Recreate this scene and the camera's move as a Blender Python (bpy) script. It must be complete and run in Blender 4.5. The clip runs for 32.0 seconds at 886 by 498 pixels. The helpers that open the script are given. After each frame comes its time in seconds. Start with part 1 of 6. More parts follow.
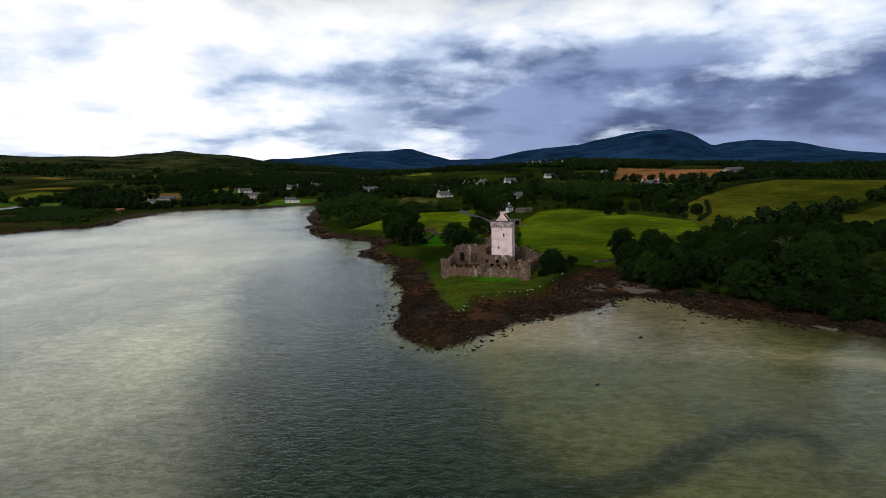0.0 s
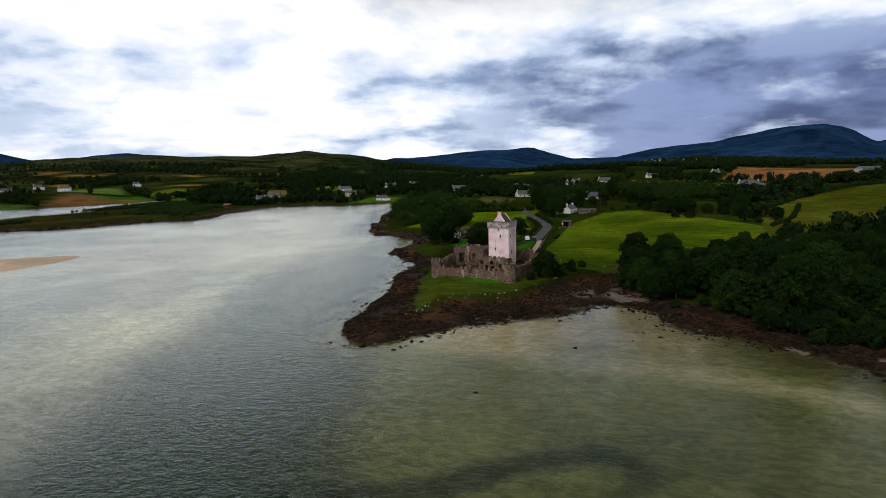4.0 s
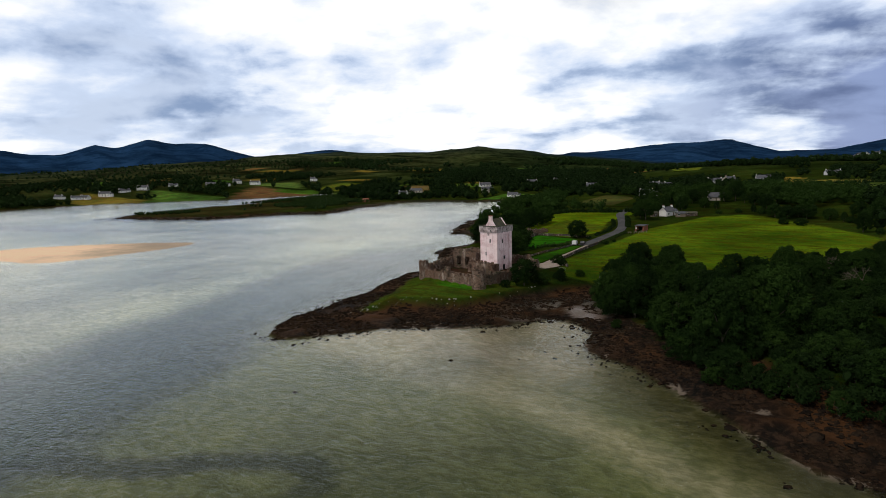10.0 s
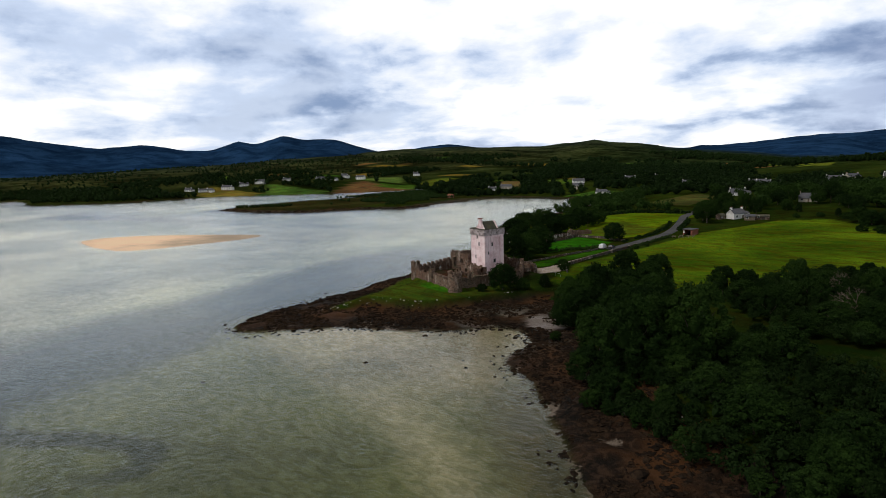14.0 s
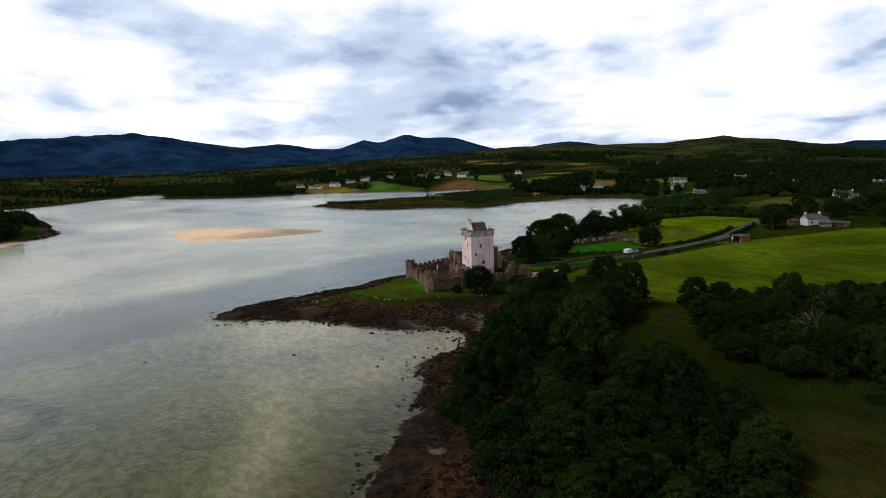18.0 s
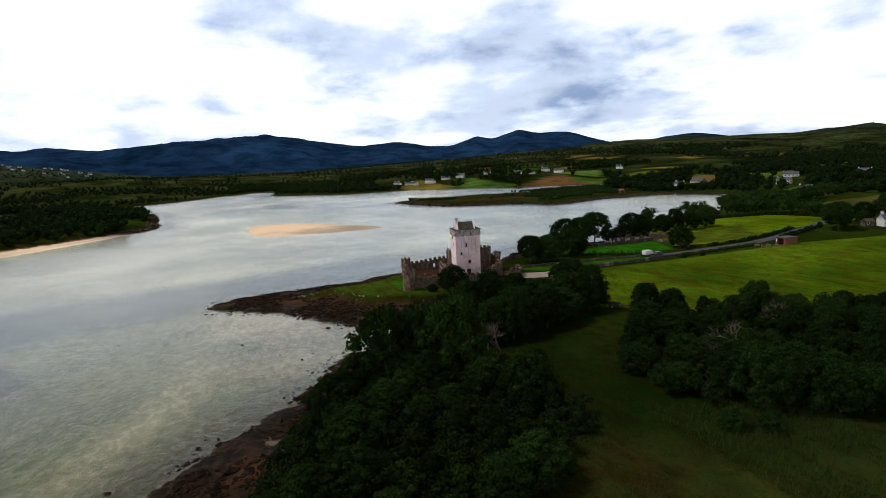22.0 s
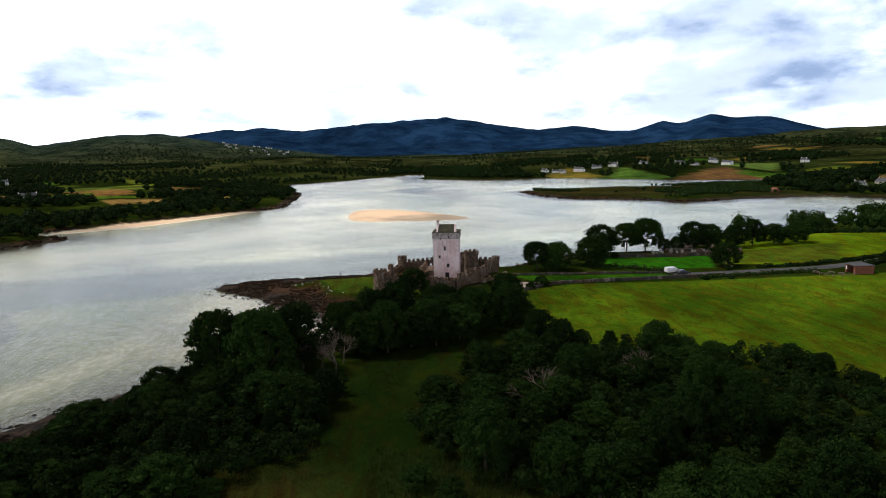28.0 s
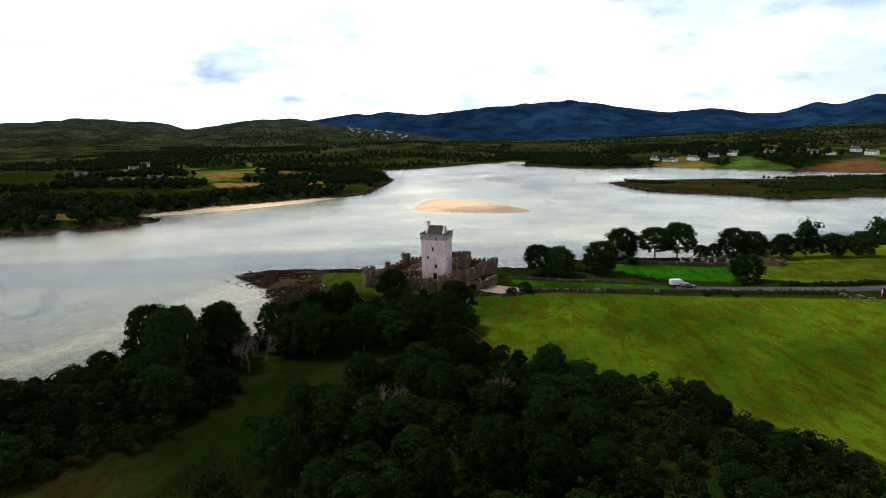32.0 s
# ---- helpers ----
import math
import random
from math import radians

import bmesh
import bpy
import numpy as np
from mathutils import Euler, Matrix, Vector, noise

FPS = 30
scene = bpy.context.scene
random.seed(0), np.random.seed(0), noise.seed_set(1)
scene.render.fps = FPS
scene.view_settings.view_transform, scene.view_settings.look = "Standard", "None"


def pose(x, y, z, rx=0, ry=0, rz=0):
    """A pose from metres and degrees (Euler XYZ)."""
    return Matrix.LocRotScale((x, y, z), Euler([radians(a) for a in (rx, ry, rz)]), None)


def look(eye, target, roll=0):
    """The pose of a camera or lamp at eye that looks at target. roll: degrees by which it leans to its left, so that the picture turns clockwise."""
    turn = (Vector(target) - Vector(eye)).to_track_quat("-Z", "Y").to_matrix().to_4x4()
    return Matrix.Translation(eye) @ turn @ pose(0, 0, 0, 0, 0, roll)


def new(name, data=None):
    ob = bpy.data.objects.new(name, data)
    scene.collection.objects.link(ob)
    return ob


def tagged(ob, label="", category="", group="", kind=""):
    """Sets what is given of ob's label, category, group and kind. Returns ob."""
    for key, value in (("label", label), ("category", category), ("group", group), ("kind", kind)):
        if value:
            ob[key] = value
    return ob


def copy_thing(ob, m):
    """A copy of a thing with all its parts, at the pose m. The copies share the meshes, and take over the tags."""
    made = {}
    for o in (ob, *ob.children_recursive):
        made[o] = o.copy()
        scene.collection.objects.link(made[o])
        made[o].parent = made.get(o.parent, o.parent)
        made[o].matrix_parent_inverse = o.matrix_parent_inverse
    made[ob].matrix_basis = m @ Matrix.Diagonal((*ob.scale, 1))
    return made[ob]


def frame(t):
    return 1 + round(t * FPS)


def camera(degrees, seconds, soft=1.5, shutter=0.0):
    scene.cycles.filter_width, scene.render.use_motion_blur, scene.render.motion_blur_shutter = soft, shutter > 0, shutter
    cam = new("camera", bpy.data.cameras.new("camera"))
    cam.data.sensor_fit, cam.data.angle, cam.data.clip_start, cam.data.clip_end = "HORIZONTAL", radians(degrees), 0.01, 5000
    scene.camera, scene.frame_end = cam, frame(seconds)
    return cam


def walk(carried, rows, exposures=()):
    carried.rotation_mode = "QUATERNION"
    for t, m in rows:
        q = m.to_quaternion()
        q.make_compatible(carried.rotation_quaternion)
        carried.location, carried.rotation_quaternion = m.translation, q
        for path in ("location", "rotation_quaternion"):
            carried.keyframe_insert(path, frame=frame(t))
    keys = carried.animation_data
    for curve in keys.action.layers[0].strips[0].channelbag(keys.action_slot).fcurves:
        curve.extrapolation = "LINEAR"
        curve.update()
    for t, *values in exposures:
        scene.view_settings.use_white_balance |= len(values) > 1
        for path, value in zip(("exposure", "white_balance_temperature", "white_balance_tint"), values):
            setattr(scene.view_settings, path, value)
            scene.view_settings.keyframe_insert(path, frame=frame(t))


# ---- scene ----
cam = camera(74.1, 32.0, 0.45)
PATH = [
    (0, (1.904, 1.719, 40.798), (1.855, 3.698, 40.515), -1.3),
    (1, (12.673, 2.21, 40.616), (12.522, 4.184, 40.335), -1.3),
    (2, (24.107, 3.532, 40.34), (23.85, 5.495, 40.06), -1.2),
    (3, (35.235, 5.193, 40.207), (34.871, 7.14, 39.928), -1.3),
    (5.5, (62.046, 11.596, 39.931), (61.429, 13.478, 39.656), -1.4),
    (6, (67.555, 12.881, 40.094), (66.887, 14.746, 39.82), -1.5),
    (7, (78.177, 16.056, 40.602), (77.412, 17.883, 40.327), -1.5),
    (8, (88.252, 20.614, 40.799), (87.391, 22.397, 40.522), -1.5),
    (9, (98.111, 25.717, 40.941), (97.157, 27.453, 40.664), -1.5),
    (10, (107.564, 31.227, 41.618), (106.522, 32.911, 41.336), -1.5),
    (11, (117.015, 37.45, 42.444), (115.886, 39.075, 42.156), -1.5),
    (12, (126.011, 43.621, 43.123), (124.798, 45.185, 42.831), -1.5),
    (13, (135.229, 50.15, 43.275), (133.936, 51.647, 42.983), -1.7),
    (14, (143.32, 57.452, 43.244), (141.953, 58.883, 42.952), -1.6),
    (14.5, (147.136, 61.198, 43.253), (145.733, 62.593, 42.962), -1.5),
    (16.5, (162.67, 77.19, 43.155), (161.129, 78.432, 42.865), -1.6),
    (17, (166.181, 81.543, 43.129), (164.607, 82.743, 42.838), -1.5),
    (18, (173.075, 90.278, 43.143), (171.441, 91.394, 42.854), -1.6),
    (19, (179.075, 99.373, 43.239), (177.387, 100.405, 42.949), -1.9),
    (20, (184.784, 108.219, 42.906), (183.047, 109.168, 42.616), -2.1),
    (21, (190.345, 117.821, 42.917), (188.562, 118.679, 42.627), -2.3),
    (22, (195.172, 127.658, 42.938), (193.348, 128.424, 42.648), -2.4),
    (23, (199.474, 137.586, 43.152), (197.614, 138.259, 42.859), -2.4),
    (24, (202.823, 147.505, 43.623), (200.932, 148.087, 43.327), -2.1),
    (25, (205.658, 157.653, 44.369), (203.742, 158.137, 44.065), -1.7),
    (25.5, (206.508, 162.906, 44.649), (204.58, 163.343, 44.343), -1.6),
    (27.5, (207.92, 185.787, 46.416), (205.961, 186.02, 46.092), -1.2),
    (28, (208.121, 191.306, 46.807), (206.157, 191.487, 46.479), -1.1),
    (29, (208.385, 202.101, 48.129), (206.416, 202.18, 47.787), -0.9),
    (30, (208.94, 213.072, 49.693), (206.973, 213.046, 49.337), -0.8),
    (31, (208.709, 224.07, 51.043), (206.747, 223.94, 50.675), -0.8),
    (32, (208.004, 235.117, 52.041), (206.054, 234.881, 51.664), -0.9),
]
walk(cam, [(t, look(eye, target, roll)) for t, eye, target, roll in PATH], [(0, 0.12), (13, 0.12), (22, 0.26), (27, 0.54), (32, 0.62)])

# ---------- world, sun, exposure ----------
world = bpy.data.worlds.new("overcast_sky")
scene.world = world
world.use_nodes = True
SUN_AZ, SUN_EL = 207.0, 56.0


def vmath(nt, op, a, b=None):
    n = nt.nodes.new("ShaderNodeVectorMath")
    n.operation = op
    put(nt, n.inputs[0], a)
    if b is not None:
        put(nt, n.inputs[3 if op == "SCALE" else 1], b)
    return n.outputs["Value"] if op in ("DOT_PRODUCT", "LENGTH") else n.outputs[0]


def put(nt, socket, value):
    if isinstance(value, bpy.types.NodeSocket):
        nt.links.new(value, socket)
    elif value is not None:
        socket.default_value = value


def calc(nt, op, a, b=None, clamp=False):
    n = nt.nodes.new("ShaderNodeMath")
    n.operation, n.use_clamp = op, clamp
    put(nt, n.inputs[0], a)
    put(nt, n.inputs[1], b)
    return n.outputs[0]


def blend(nt, fac, a, b, mode="MIX"):
    n = nt.nodes.new("ShaderNodeMix")
    n.data_type, n.blend_type = "RGBA", mode
    put(nt, n.inputs[0], fac)
    put(nt, n.inputs[6], (*a, 1) if isinstance(a, tuple) and len(a) == 3 else a)
    put(nt, n.inputs[7], (*b, 1) if isinstance(b, tuple) and len(b) == 3 else b)
    return n.outputs[2]


def ramp(nt, fac, lo, hi):
    n = nt.nodes.new("ShaderNodeMapRange")
    n.interpolation_type = "SMOOTHSTEP"
    put(nt, n.inputs[0], fac)
    n.inputs[1].default_value, n.inputs[2].default_value = lo, hi
    return n.outputs[0]


def speckle(nt, vec, scale, detail=4, rough=0.55, distort=0.0):
    n = nt.nodes.new("ShaderNodeTexNoise")
    put(nt, n.inputs["Vector"], vec)
    n.inputs["Scale"].default_value, n.inputs["Detail"].default_value = scale, detail
    n.inputs["Roughness"].default_value, n.inputs["Distortion"].default_value = rough, distort
    return n.outputs["Fac"]


def stretched(nt, vec, scale, turn=0.0):
    n = nt.nodes.new("ShaderNodeMapping")
    put(nt, n.inputs[0], vec)
    n.inputs["Scale"].default_value = scale
    n.inputs["Rotation"].default_value = (0, 0, radians(turn))
    return n.outputs[0]


nt = world.node_tree
nt.nodes.clear()
sky = nt.nodes.new("ShaderNodeTexSky")
sky.sky_type, sky.sun_disc = "NISHITA", False
sky.sun_elevation, sky.sun_rotation = radians(SUN_EL), radians(SUN_AZ)
way = nt.nodes.new("ShaderNodeTexCoord").outputs["Generated"]
split = nt.nodes.new("ShaderNodeSeparateXYZ")
nt.links.new(way, split.inputs[0])
# the cloud deck is a flat layer: its billows crowd together towards the skyline
lift = calc(nt, "ADD", calc(nt, "MAXIMUM", split.outputs[2], 0.0), 0.21)
deck = nt.nodes.new("ShaderNodeCombineXYZ")
for axis in (0, 1):
    nt.links.new(calc(nt, "DIVIDE", split.outputs[axis], lift), deck.inputs[axis])
deck = deck.outputs[0]
banks = speckle(nt, vmath(nt, "ADD", deck, (3.7, 1.3, 0.0)), 0.75, 4, 0.5, 0.3)
billow = speckle(nt, vmath(nt, "ADD", deck, (0.4, 8.1, 2.0)), 1.9, 7, 0.52, 0.15)
cover = calc(nt, "ADD", calc(nt, "MULTIPLY", banks, 0.40), calc(nt, "MULTIPLY", billow, 0.60))
puffs = speckle(nt, vmath(nt, "ADD", stretched(nt, way, (1.0, 1.0, 1.7)), (7.0, 3.0, 0.0)), 13.0, 7, 0.6, 0.25)
cover = calc(nt, "ADD", calc(nt, "MULTIPLY", cover, 0.87), calc(nt, "MULTIPLY", puffs, 0.13))


def toward(az, el, lo, hi):
    """How near a direction lies to a bearing and height, both in degrees."""
    a, e = radians(az), radians(el)
    aim = (math.sin(a) * math.cos(e), math.cos(a) * math.cos(e), math.sin(e))
    return ramp(nt, vmath(nt, "DOT_PRODUCT", way, aim), math.cos(radians(lo)), math.cos(radians(hi)))


# the rain front stands over the northern mountains, a lesser bank lies to the north-west, the west is bright
front = toward(28, 3, 44, 18)
bank = calc(nt, "MULTIPLY", toward(-57, 5.5, 11, 1), 0.075)
front = calc(nt, "MULTIPLY", front, calc(nt, "SUBTRACT", 1.0, calc(nt, "MULTIPLY", ramp(nt, split.outputs[2], 0.11, 0.24), 0.55)))
cover = calc(nt, "SUBTRACT", cover, calc(nt, "MULTIPLY", front, 0.075))
cover = calc(nt, "SUBTRACT", cover, bank)
# the front hangs lowest over the peaks themselves
cover = calc(nt, "SUBTRACT", cover, calc(nt, "MULTIPLY", calc(nt, "MULTIPLY", toward(28, 1, 32, 12), calc(nt, "SUBTRACT", 1.0, ramp(nt, split.outputs[2], 0.06, 0.15))), 0.10))
bright = calc(nt, "ADD", calc(nt, "MULTIPLY", toward(-104, 8, 50, 16), 0.025), calc(nt, "MULTIPLY", toward(-28, 10, 24, 5), 0.025))
cover = calc(nt, "ADD", cover, bright)
cover = calc(nt, "ADD", cover, calc(nt, "MULTIPLY", ramp(nt, split.outputs[2], 0.12, 0.25), 0.035))
folds = calc(nt, "ADD", calc(nt, "MULTIPLY", speckle(nt, vmath(nt, "ADD", stretched(nt, way, (1.0, 1.0, 3.4)), (4.0, 6.0, 1.0)), 5.0, 5, 0.48, 0.2), 0.8), calc(nt, "MULTIPLY", puffs, 0.2))
gloom = blend(nt, ramp(nt, folds, 0.38, 0.60), (0.062, 0.088, 0.215), (0.235, 0.305, 0.54))
dark = blend(nt, front, blend(nt, ramp(nt, folds, 0.40, 0.60), (0.22, 0.31, 0.50), (0.54, 0.63, 0.80)), gloom)
cloud = blend(nt, ramp(nt, cover, 0.38, 0.50), dark, (0.60, 0.705, 0.90))
cloud = blend(nt, ramp(nt, cover, 0.44, 0.555), cloud, (0.94, 0.955, 0.975))
cloud = blend(nt, ramp(nt, cover, 0.51, 0.61), cloud, (1.11, 1.13, 1.16))
clear = blend(nt, 1.0, sky.outputs[0], (0.10, 0.10, 0.10), "MULTIPLY")
veil = blend(nt, 0.94, clear, cloud)
# the sky overhead, out of view, is dimmed below the skyline's to darken the land
# the dimming starts lower northwards and higher westwards, to suit the water's reflections
lean_in = calc(nt, "MULTIPLY", ramp(nt, vmath(nt, "DOT_PRODUCT", way, (0.05, 0.99, 0.0)), 0.70, 0.93), 0.075)
veil = blend(nt, ramp(nt, calc(nt, "SUBTRACT", calc(nt, "ADD", split.outputs[2], lean_in), calc(nt, "MULTIPLY", toward(-80, 15, 62, 25), 0.10)), 0.27, 0.45), veil, blend(nt, 1.0, veil, (0.15, 0.147, 0.138), "MULTIPLY"))
backg = nt.nodes.new("ShaderNodeBackground")
nt.links.new(veil, backg.inputs[0])
backg.inputs[1].default_value = 1.0
outw = nt.nodes.new("ShaderNodeOutputWorld")
nt.links.new(backg.outputs[0], outw.inputs[0])

sun = new("sun", bpy.data.lights.new("sun", "SUN"))
sun.data.energy, sun.data.angle, sun.data.color = 1.6, radians(14), (1.0, 0.94, 0.86)
sun.matrix_world = look((math.sin(radians(SUN_AZ)) * 900, math.cos(radians(SUN_AZ)) * 900, 900 * math.tan(radians(SUN_EL))), (0, 0, 0))


# ---------- materials ----------
def material(name):
    m = bpy.data.materials.new(name)
    m.use_nodes = True
    m.node_tree.nodes.clear()
    return m, m.node_tree


def finish(m, nt, color, rough=0.8, height=None, strength=0.4, distance=0.1, metal=0.0, spec=0.3):
    b = nt.nodes.new("ShaderNodeBsdfPrincipled")
    put(nt, b.inputs["Base Color"], (*color, 1) if isinstance(color, tuple) else color)
    put(nt, b.inputs["Roughness"], rough)
    put(nt, b.inputs["Metallic"], metal)
    put(nt, b.inputs["Specular IOR Level"], spec)
    if height is not None:
        n = nt.nodes.new("ShaderNodeBump")
        n.inputs["Strength"].default_value, n.inputs["Distance"].default_value = strength, distance
        nt.links.new(height, n.inputs["Height"])
        nt.links.new(n.outputs[0], b.inputs["Normal"])
    o = nt.nodes.new("ShaderNodeOutputMaterial")
    nt.links.new(b.outputs[0], o.inputs[0])
    return m


def place(nt):
    return nt.nodes.new("ShaderNodeNewGeometry").outputs["Position"]


def worn(name, a, b, c, big=0.25, fine=3.0, rough=0.85, strength=0.5, distance=0.08, spec=0.0):
    """A weathered surface: two colours in large patches, a third in fine grain."""
    m, nt = material(name)
    p = place(nt)
    patch = ramp(nt, speckle(nt, p, big, 5, 0.6), 0.38, 0.62)
    grain = speckle(nt, p, fine, 5, 0.65)
    color = blend(nt, patch, a, b)
    color = blend(nt, ramp(nt, grain, 0.5, 0.72), color, c)
    return finish(m, nt, color, rough, grain, strength, distance, 0.0, spec)


def rubble(name, a, b, mortar, scale=1.7, moss=(0.045, 0.055, 0.028), warm=(0.15, 0.085, 0.058), lime=(0.50, 0.41, 0.35)):
    """Coursed rubble: cells of stone squashed into rough courses, with mortar and stains."""
    m, nt = material(name)
    p = place(nt)
    cell = nt.nodes.new("ShaderNodeTexVoronoi")
    nt.links.new(stretched(nt, p, (1.0, 1.0, 2.1)), cell.inputs["Vector"])
    cell.inputs["Scale"].default_value = scale
    edge = nt.nodes.new("ShaderNodeTexVoronoi")
    edge.feature = "DISTANCE_TO_EDGE"
    nt.links.new(stretched(nt, p, (1.0, 1.0, 2.1)), edge.inputs["Vector"])
    edge.inputs["Scale"].default_value = scale
    tone = nt.nodes.new("ShaderNodeSeparateColor")
    nt.links.new(cell.outputs["Color"], tone.inputs[0])
    color = blend(nt, tone.outputs[0], a, b)
    stain = speckle(nt, p, 0.35, 5, 0.65)
    color = blend(nt, ramp(nt, stain, 0.5, 0.68), color, moss)
    ruddy = speckle(nt, vmath(nt, "ADD", p, (5.0, 17.0, 9.0)), 0.16, 4, 0.6)
    color = blend(nt, calc(nt, "MULTIPLY", ramp(nt, ruddy, 0.44, 0.60), 0.8), color, warm)
    pale = speckle(nt, stretched(nt, vmath(nt, "ADD", p, (31.0, 7.0, 2.0)), (1.0, 1.0, 0.45)), 0.55, 7, 0.75)
    color = blend(nt, ramp(nt, pale, 0.51, 0.66), color, lime)
    soot = speckle(nt, stretched(nt, vmath(nt, "ADD", p, (3.0, 71.0, 2.0)), (1.0, 1.0, 0.3)), 0.9, 5, 0.7)
    color = blend(nt, calc(nt, "MULTIPLY", ramp(nt, soot, 0.54, 0.66), 0.75), color, (0.022, 0.020, 0.018))
    joint = ramp(nt, edge.outputs["Distance"], 0.02, 0.10)
    color = blend(nt, joint, mortar, color)
    height = calc(nt, "ADD", joint, calc(nt, "MULTIPLY", speckle(nt, p, 5, 4), 0.5))
    return finish(m, nt, color, 0.9, height, 0.8, 0.14, 0.0, 0.0)


def leafy(name, a, b, lit):
    m, nt = material(name)
    g = nt.nodes.new("ShaderNodeNewGeometry")
    each = nt.nodes.new("ShaderNodeObjectInfo").outputs["Random"]
    color = blend(nt, g.outputs["Random Per Island"], a, b)
    color = blend(nt, ramp(nt, each, 0.1, 1.3), color, lit)
    drift = speckle(nt, g.outputs["Position"], 0.22, 3)
    color = blend(nt, ramp(nt, drift, 0.45, 0.8), color, lit)
    d = nt.nodes.new("ShaderNodeBsdfPrincipled")
    nt.links.new(color, d.inputs["Base Color"])
    d.inputs["Roughness"].default_value, d.inputs["Specular IOR Level"].default_value = 0.7, 0.02
    tr = nt.nodes.new("ShaderNodeBsdfTranslucent")
    nt.links.new(color, tr.inputs[0])
    mx = nt.nodes.new("ShaderNodeMixShader")
    mx.inputs[0].default_value = 0.08
    nt.links.new(d.outputs[0], mx.inputs[1])
    nt.links.new(tr.outputs[0], mx.inputs[2])
    o = nt.nodes.new("ShaderNodeOutputMaterial")
    nt.links.new(mx.outputs[0], o.inputs[0])
    return m


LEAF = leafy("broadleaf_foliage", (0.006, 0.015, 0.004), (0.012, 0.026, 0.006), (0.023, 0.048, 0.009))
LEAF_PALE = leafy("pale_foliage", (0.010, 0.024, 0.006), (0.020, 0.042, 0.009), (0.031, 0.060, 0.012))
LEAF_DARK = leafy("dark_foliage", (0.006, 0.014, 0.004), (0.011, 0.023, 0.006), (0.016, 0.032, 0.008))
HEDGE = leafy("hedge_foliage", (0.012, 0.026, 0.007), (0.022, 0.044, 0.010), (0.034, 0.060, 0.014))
BARK = worn("bark", (0.06, 0.05, 0.04), (0.10, 0.085, 0.07), (0.04, 0.033, 0.028), 0.8, 6)
DEADWOOD = worn("bleached_dead_wood", (0.10, 0.078, 0.062), (0.15, 0.12, 0.098), (0.06, 0.048, 0.040), 0.8, 6)
STONE = rubble("rubble_stone", (0.055, 0.038, 0.029), (0.27, 0.178, 0.128), (0.17, 0.135, 0.11))
STONE_RED = rubble("reddish_rubble", (0.070, 0.046, 0.036), (0.34, 0.22, 0.16), (0.20, 0.15, 0.12))
DRYSTONE = rubble("dry_stone", (0.055, 0.052, 0.045), (0.14, 0.13, 0.115), (0.06, 0.055, 0.05), 2.6)
HARL, nt = material("weathered_whitewash")
p = place(nt)
color = blend(nt, ramp(nt, speckle(nt, p, 0.35, 5, 0.65), 0.42, 0.66), (0.90, 0.73, 0.74), (0.71, 0.50, 0.51))
color = blend(nt, ramp(nt, speckle(nt, p, 1.8, 5, 0.7), 0.52, 0.75), color, (0.92, 0.82, 0.83))
runs = speckle(nt, stretched(nt, p, (1.0, 1.0, 0.07)), 1.6, 5, 0.7)
color = blend(nt, calc(nt, "MULTIPLY", ramp(nt, runs, 0.53, 0.70), 0.55), color, (0.40, 0.29, 0.29))
finish(HARL, nt, color, 0.9, speckle(nt, p, 3.0, 5, 0.65), 0.3, 0.05, 0.0, 0.08)
PARAPET = worn("stained_parapet_harling", (0.50, 0.43, 0.43), (0.20, 0.165, 0.16), (0.62, 0.54, 0.54), 0.9, 2.2, 0.92, 0.4)
SLATE = worn("mossy_slate", (0.07, 0.068, 0.055), (0.10, 0.095, 0.06), (0.045, 0.05, 0.045), 0.7, 4, 0.8)
SLATE_BLUE = worn("blue_grey_slate", (0.09, 0.095, 0.11), (0.12, 0.12, 0.13), (0.07, 0.07, 0.08), 0.5, 4, 0.6)
PLASTER = worn("white_render", (0.80, 0.79, 0.77), (0.74, 0.73, 0.70), (0.82, 0.81, 0.80), 0.4, 3, 0.85, 0.15, 0.02)
CREAM = worn("cream_render", (0.55, 0.49, 0.42), (0.50, 0.45, 0.38), (0.6, 0.55, 0.48), 0.4, 3, 0.85, 0.15, 0.02)
BRICK = worn("red_brick", (0.26, 0.10, 0.07), (0.20, 0.085, 0.06), (0.30, 0.14, 0.10), 0.8, 6, 0.9)
TARMAC = worn("wet_grey_tarmac", (0.075, 0.075, 0.08), (0.10, 0.10, 0.105), (0.055, 0.055, 0.06), 0.2, 6, 0.7, 0.2, 0.02)
GRAVEL = worn("pale_gravel", (0.36, 0.30, 0.26), (0.30, 0.25, 0.21), (0.42, 0.36, 0.31), 0.4, 5, 0.9, 0.4, 0.04)
ROCK = worn("weed_covered_rock", (0.013, 0.010, 0.008), (0.034, 0.022, 0.014), (0.009, 0.008, 0.007), 0.6, 2.5, 0.75, 0.9, 0.2)
PALE_ROCK = worn("pale_boulder", (0.42, 0.40, 0.37), (0.32, 0.30, 0.27), (0.50, 0.48, 0.45), 0.8, 4, 0.9)
TIMBER = worn("grey_timber", (0.20, 0.16, 0.12), (0.15, 0.12, 0.09), (0.26, 0.22, 0.17), 0.8, 8, 0.85)
# near-black colour that stands in for the shade inside openings
OPENING_SHADE, _nt = material("painted_opening_shade")
finish(OPENING_SHADE, _nt, (0.012, 0.011, 0.011), 0.6)
GLASS, _nt = material("window_glass")
finish(GLASS, _nt, (0.03, 0.035, 0.045), 0.12, None, 0, 0, 0, 0.6)
RUBBER, _nt = material("tyre_rubber")
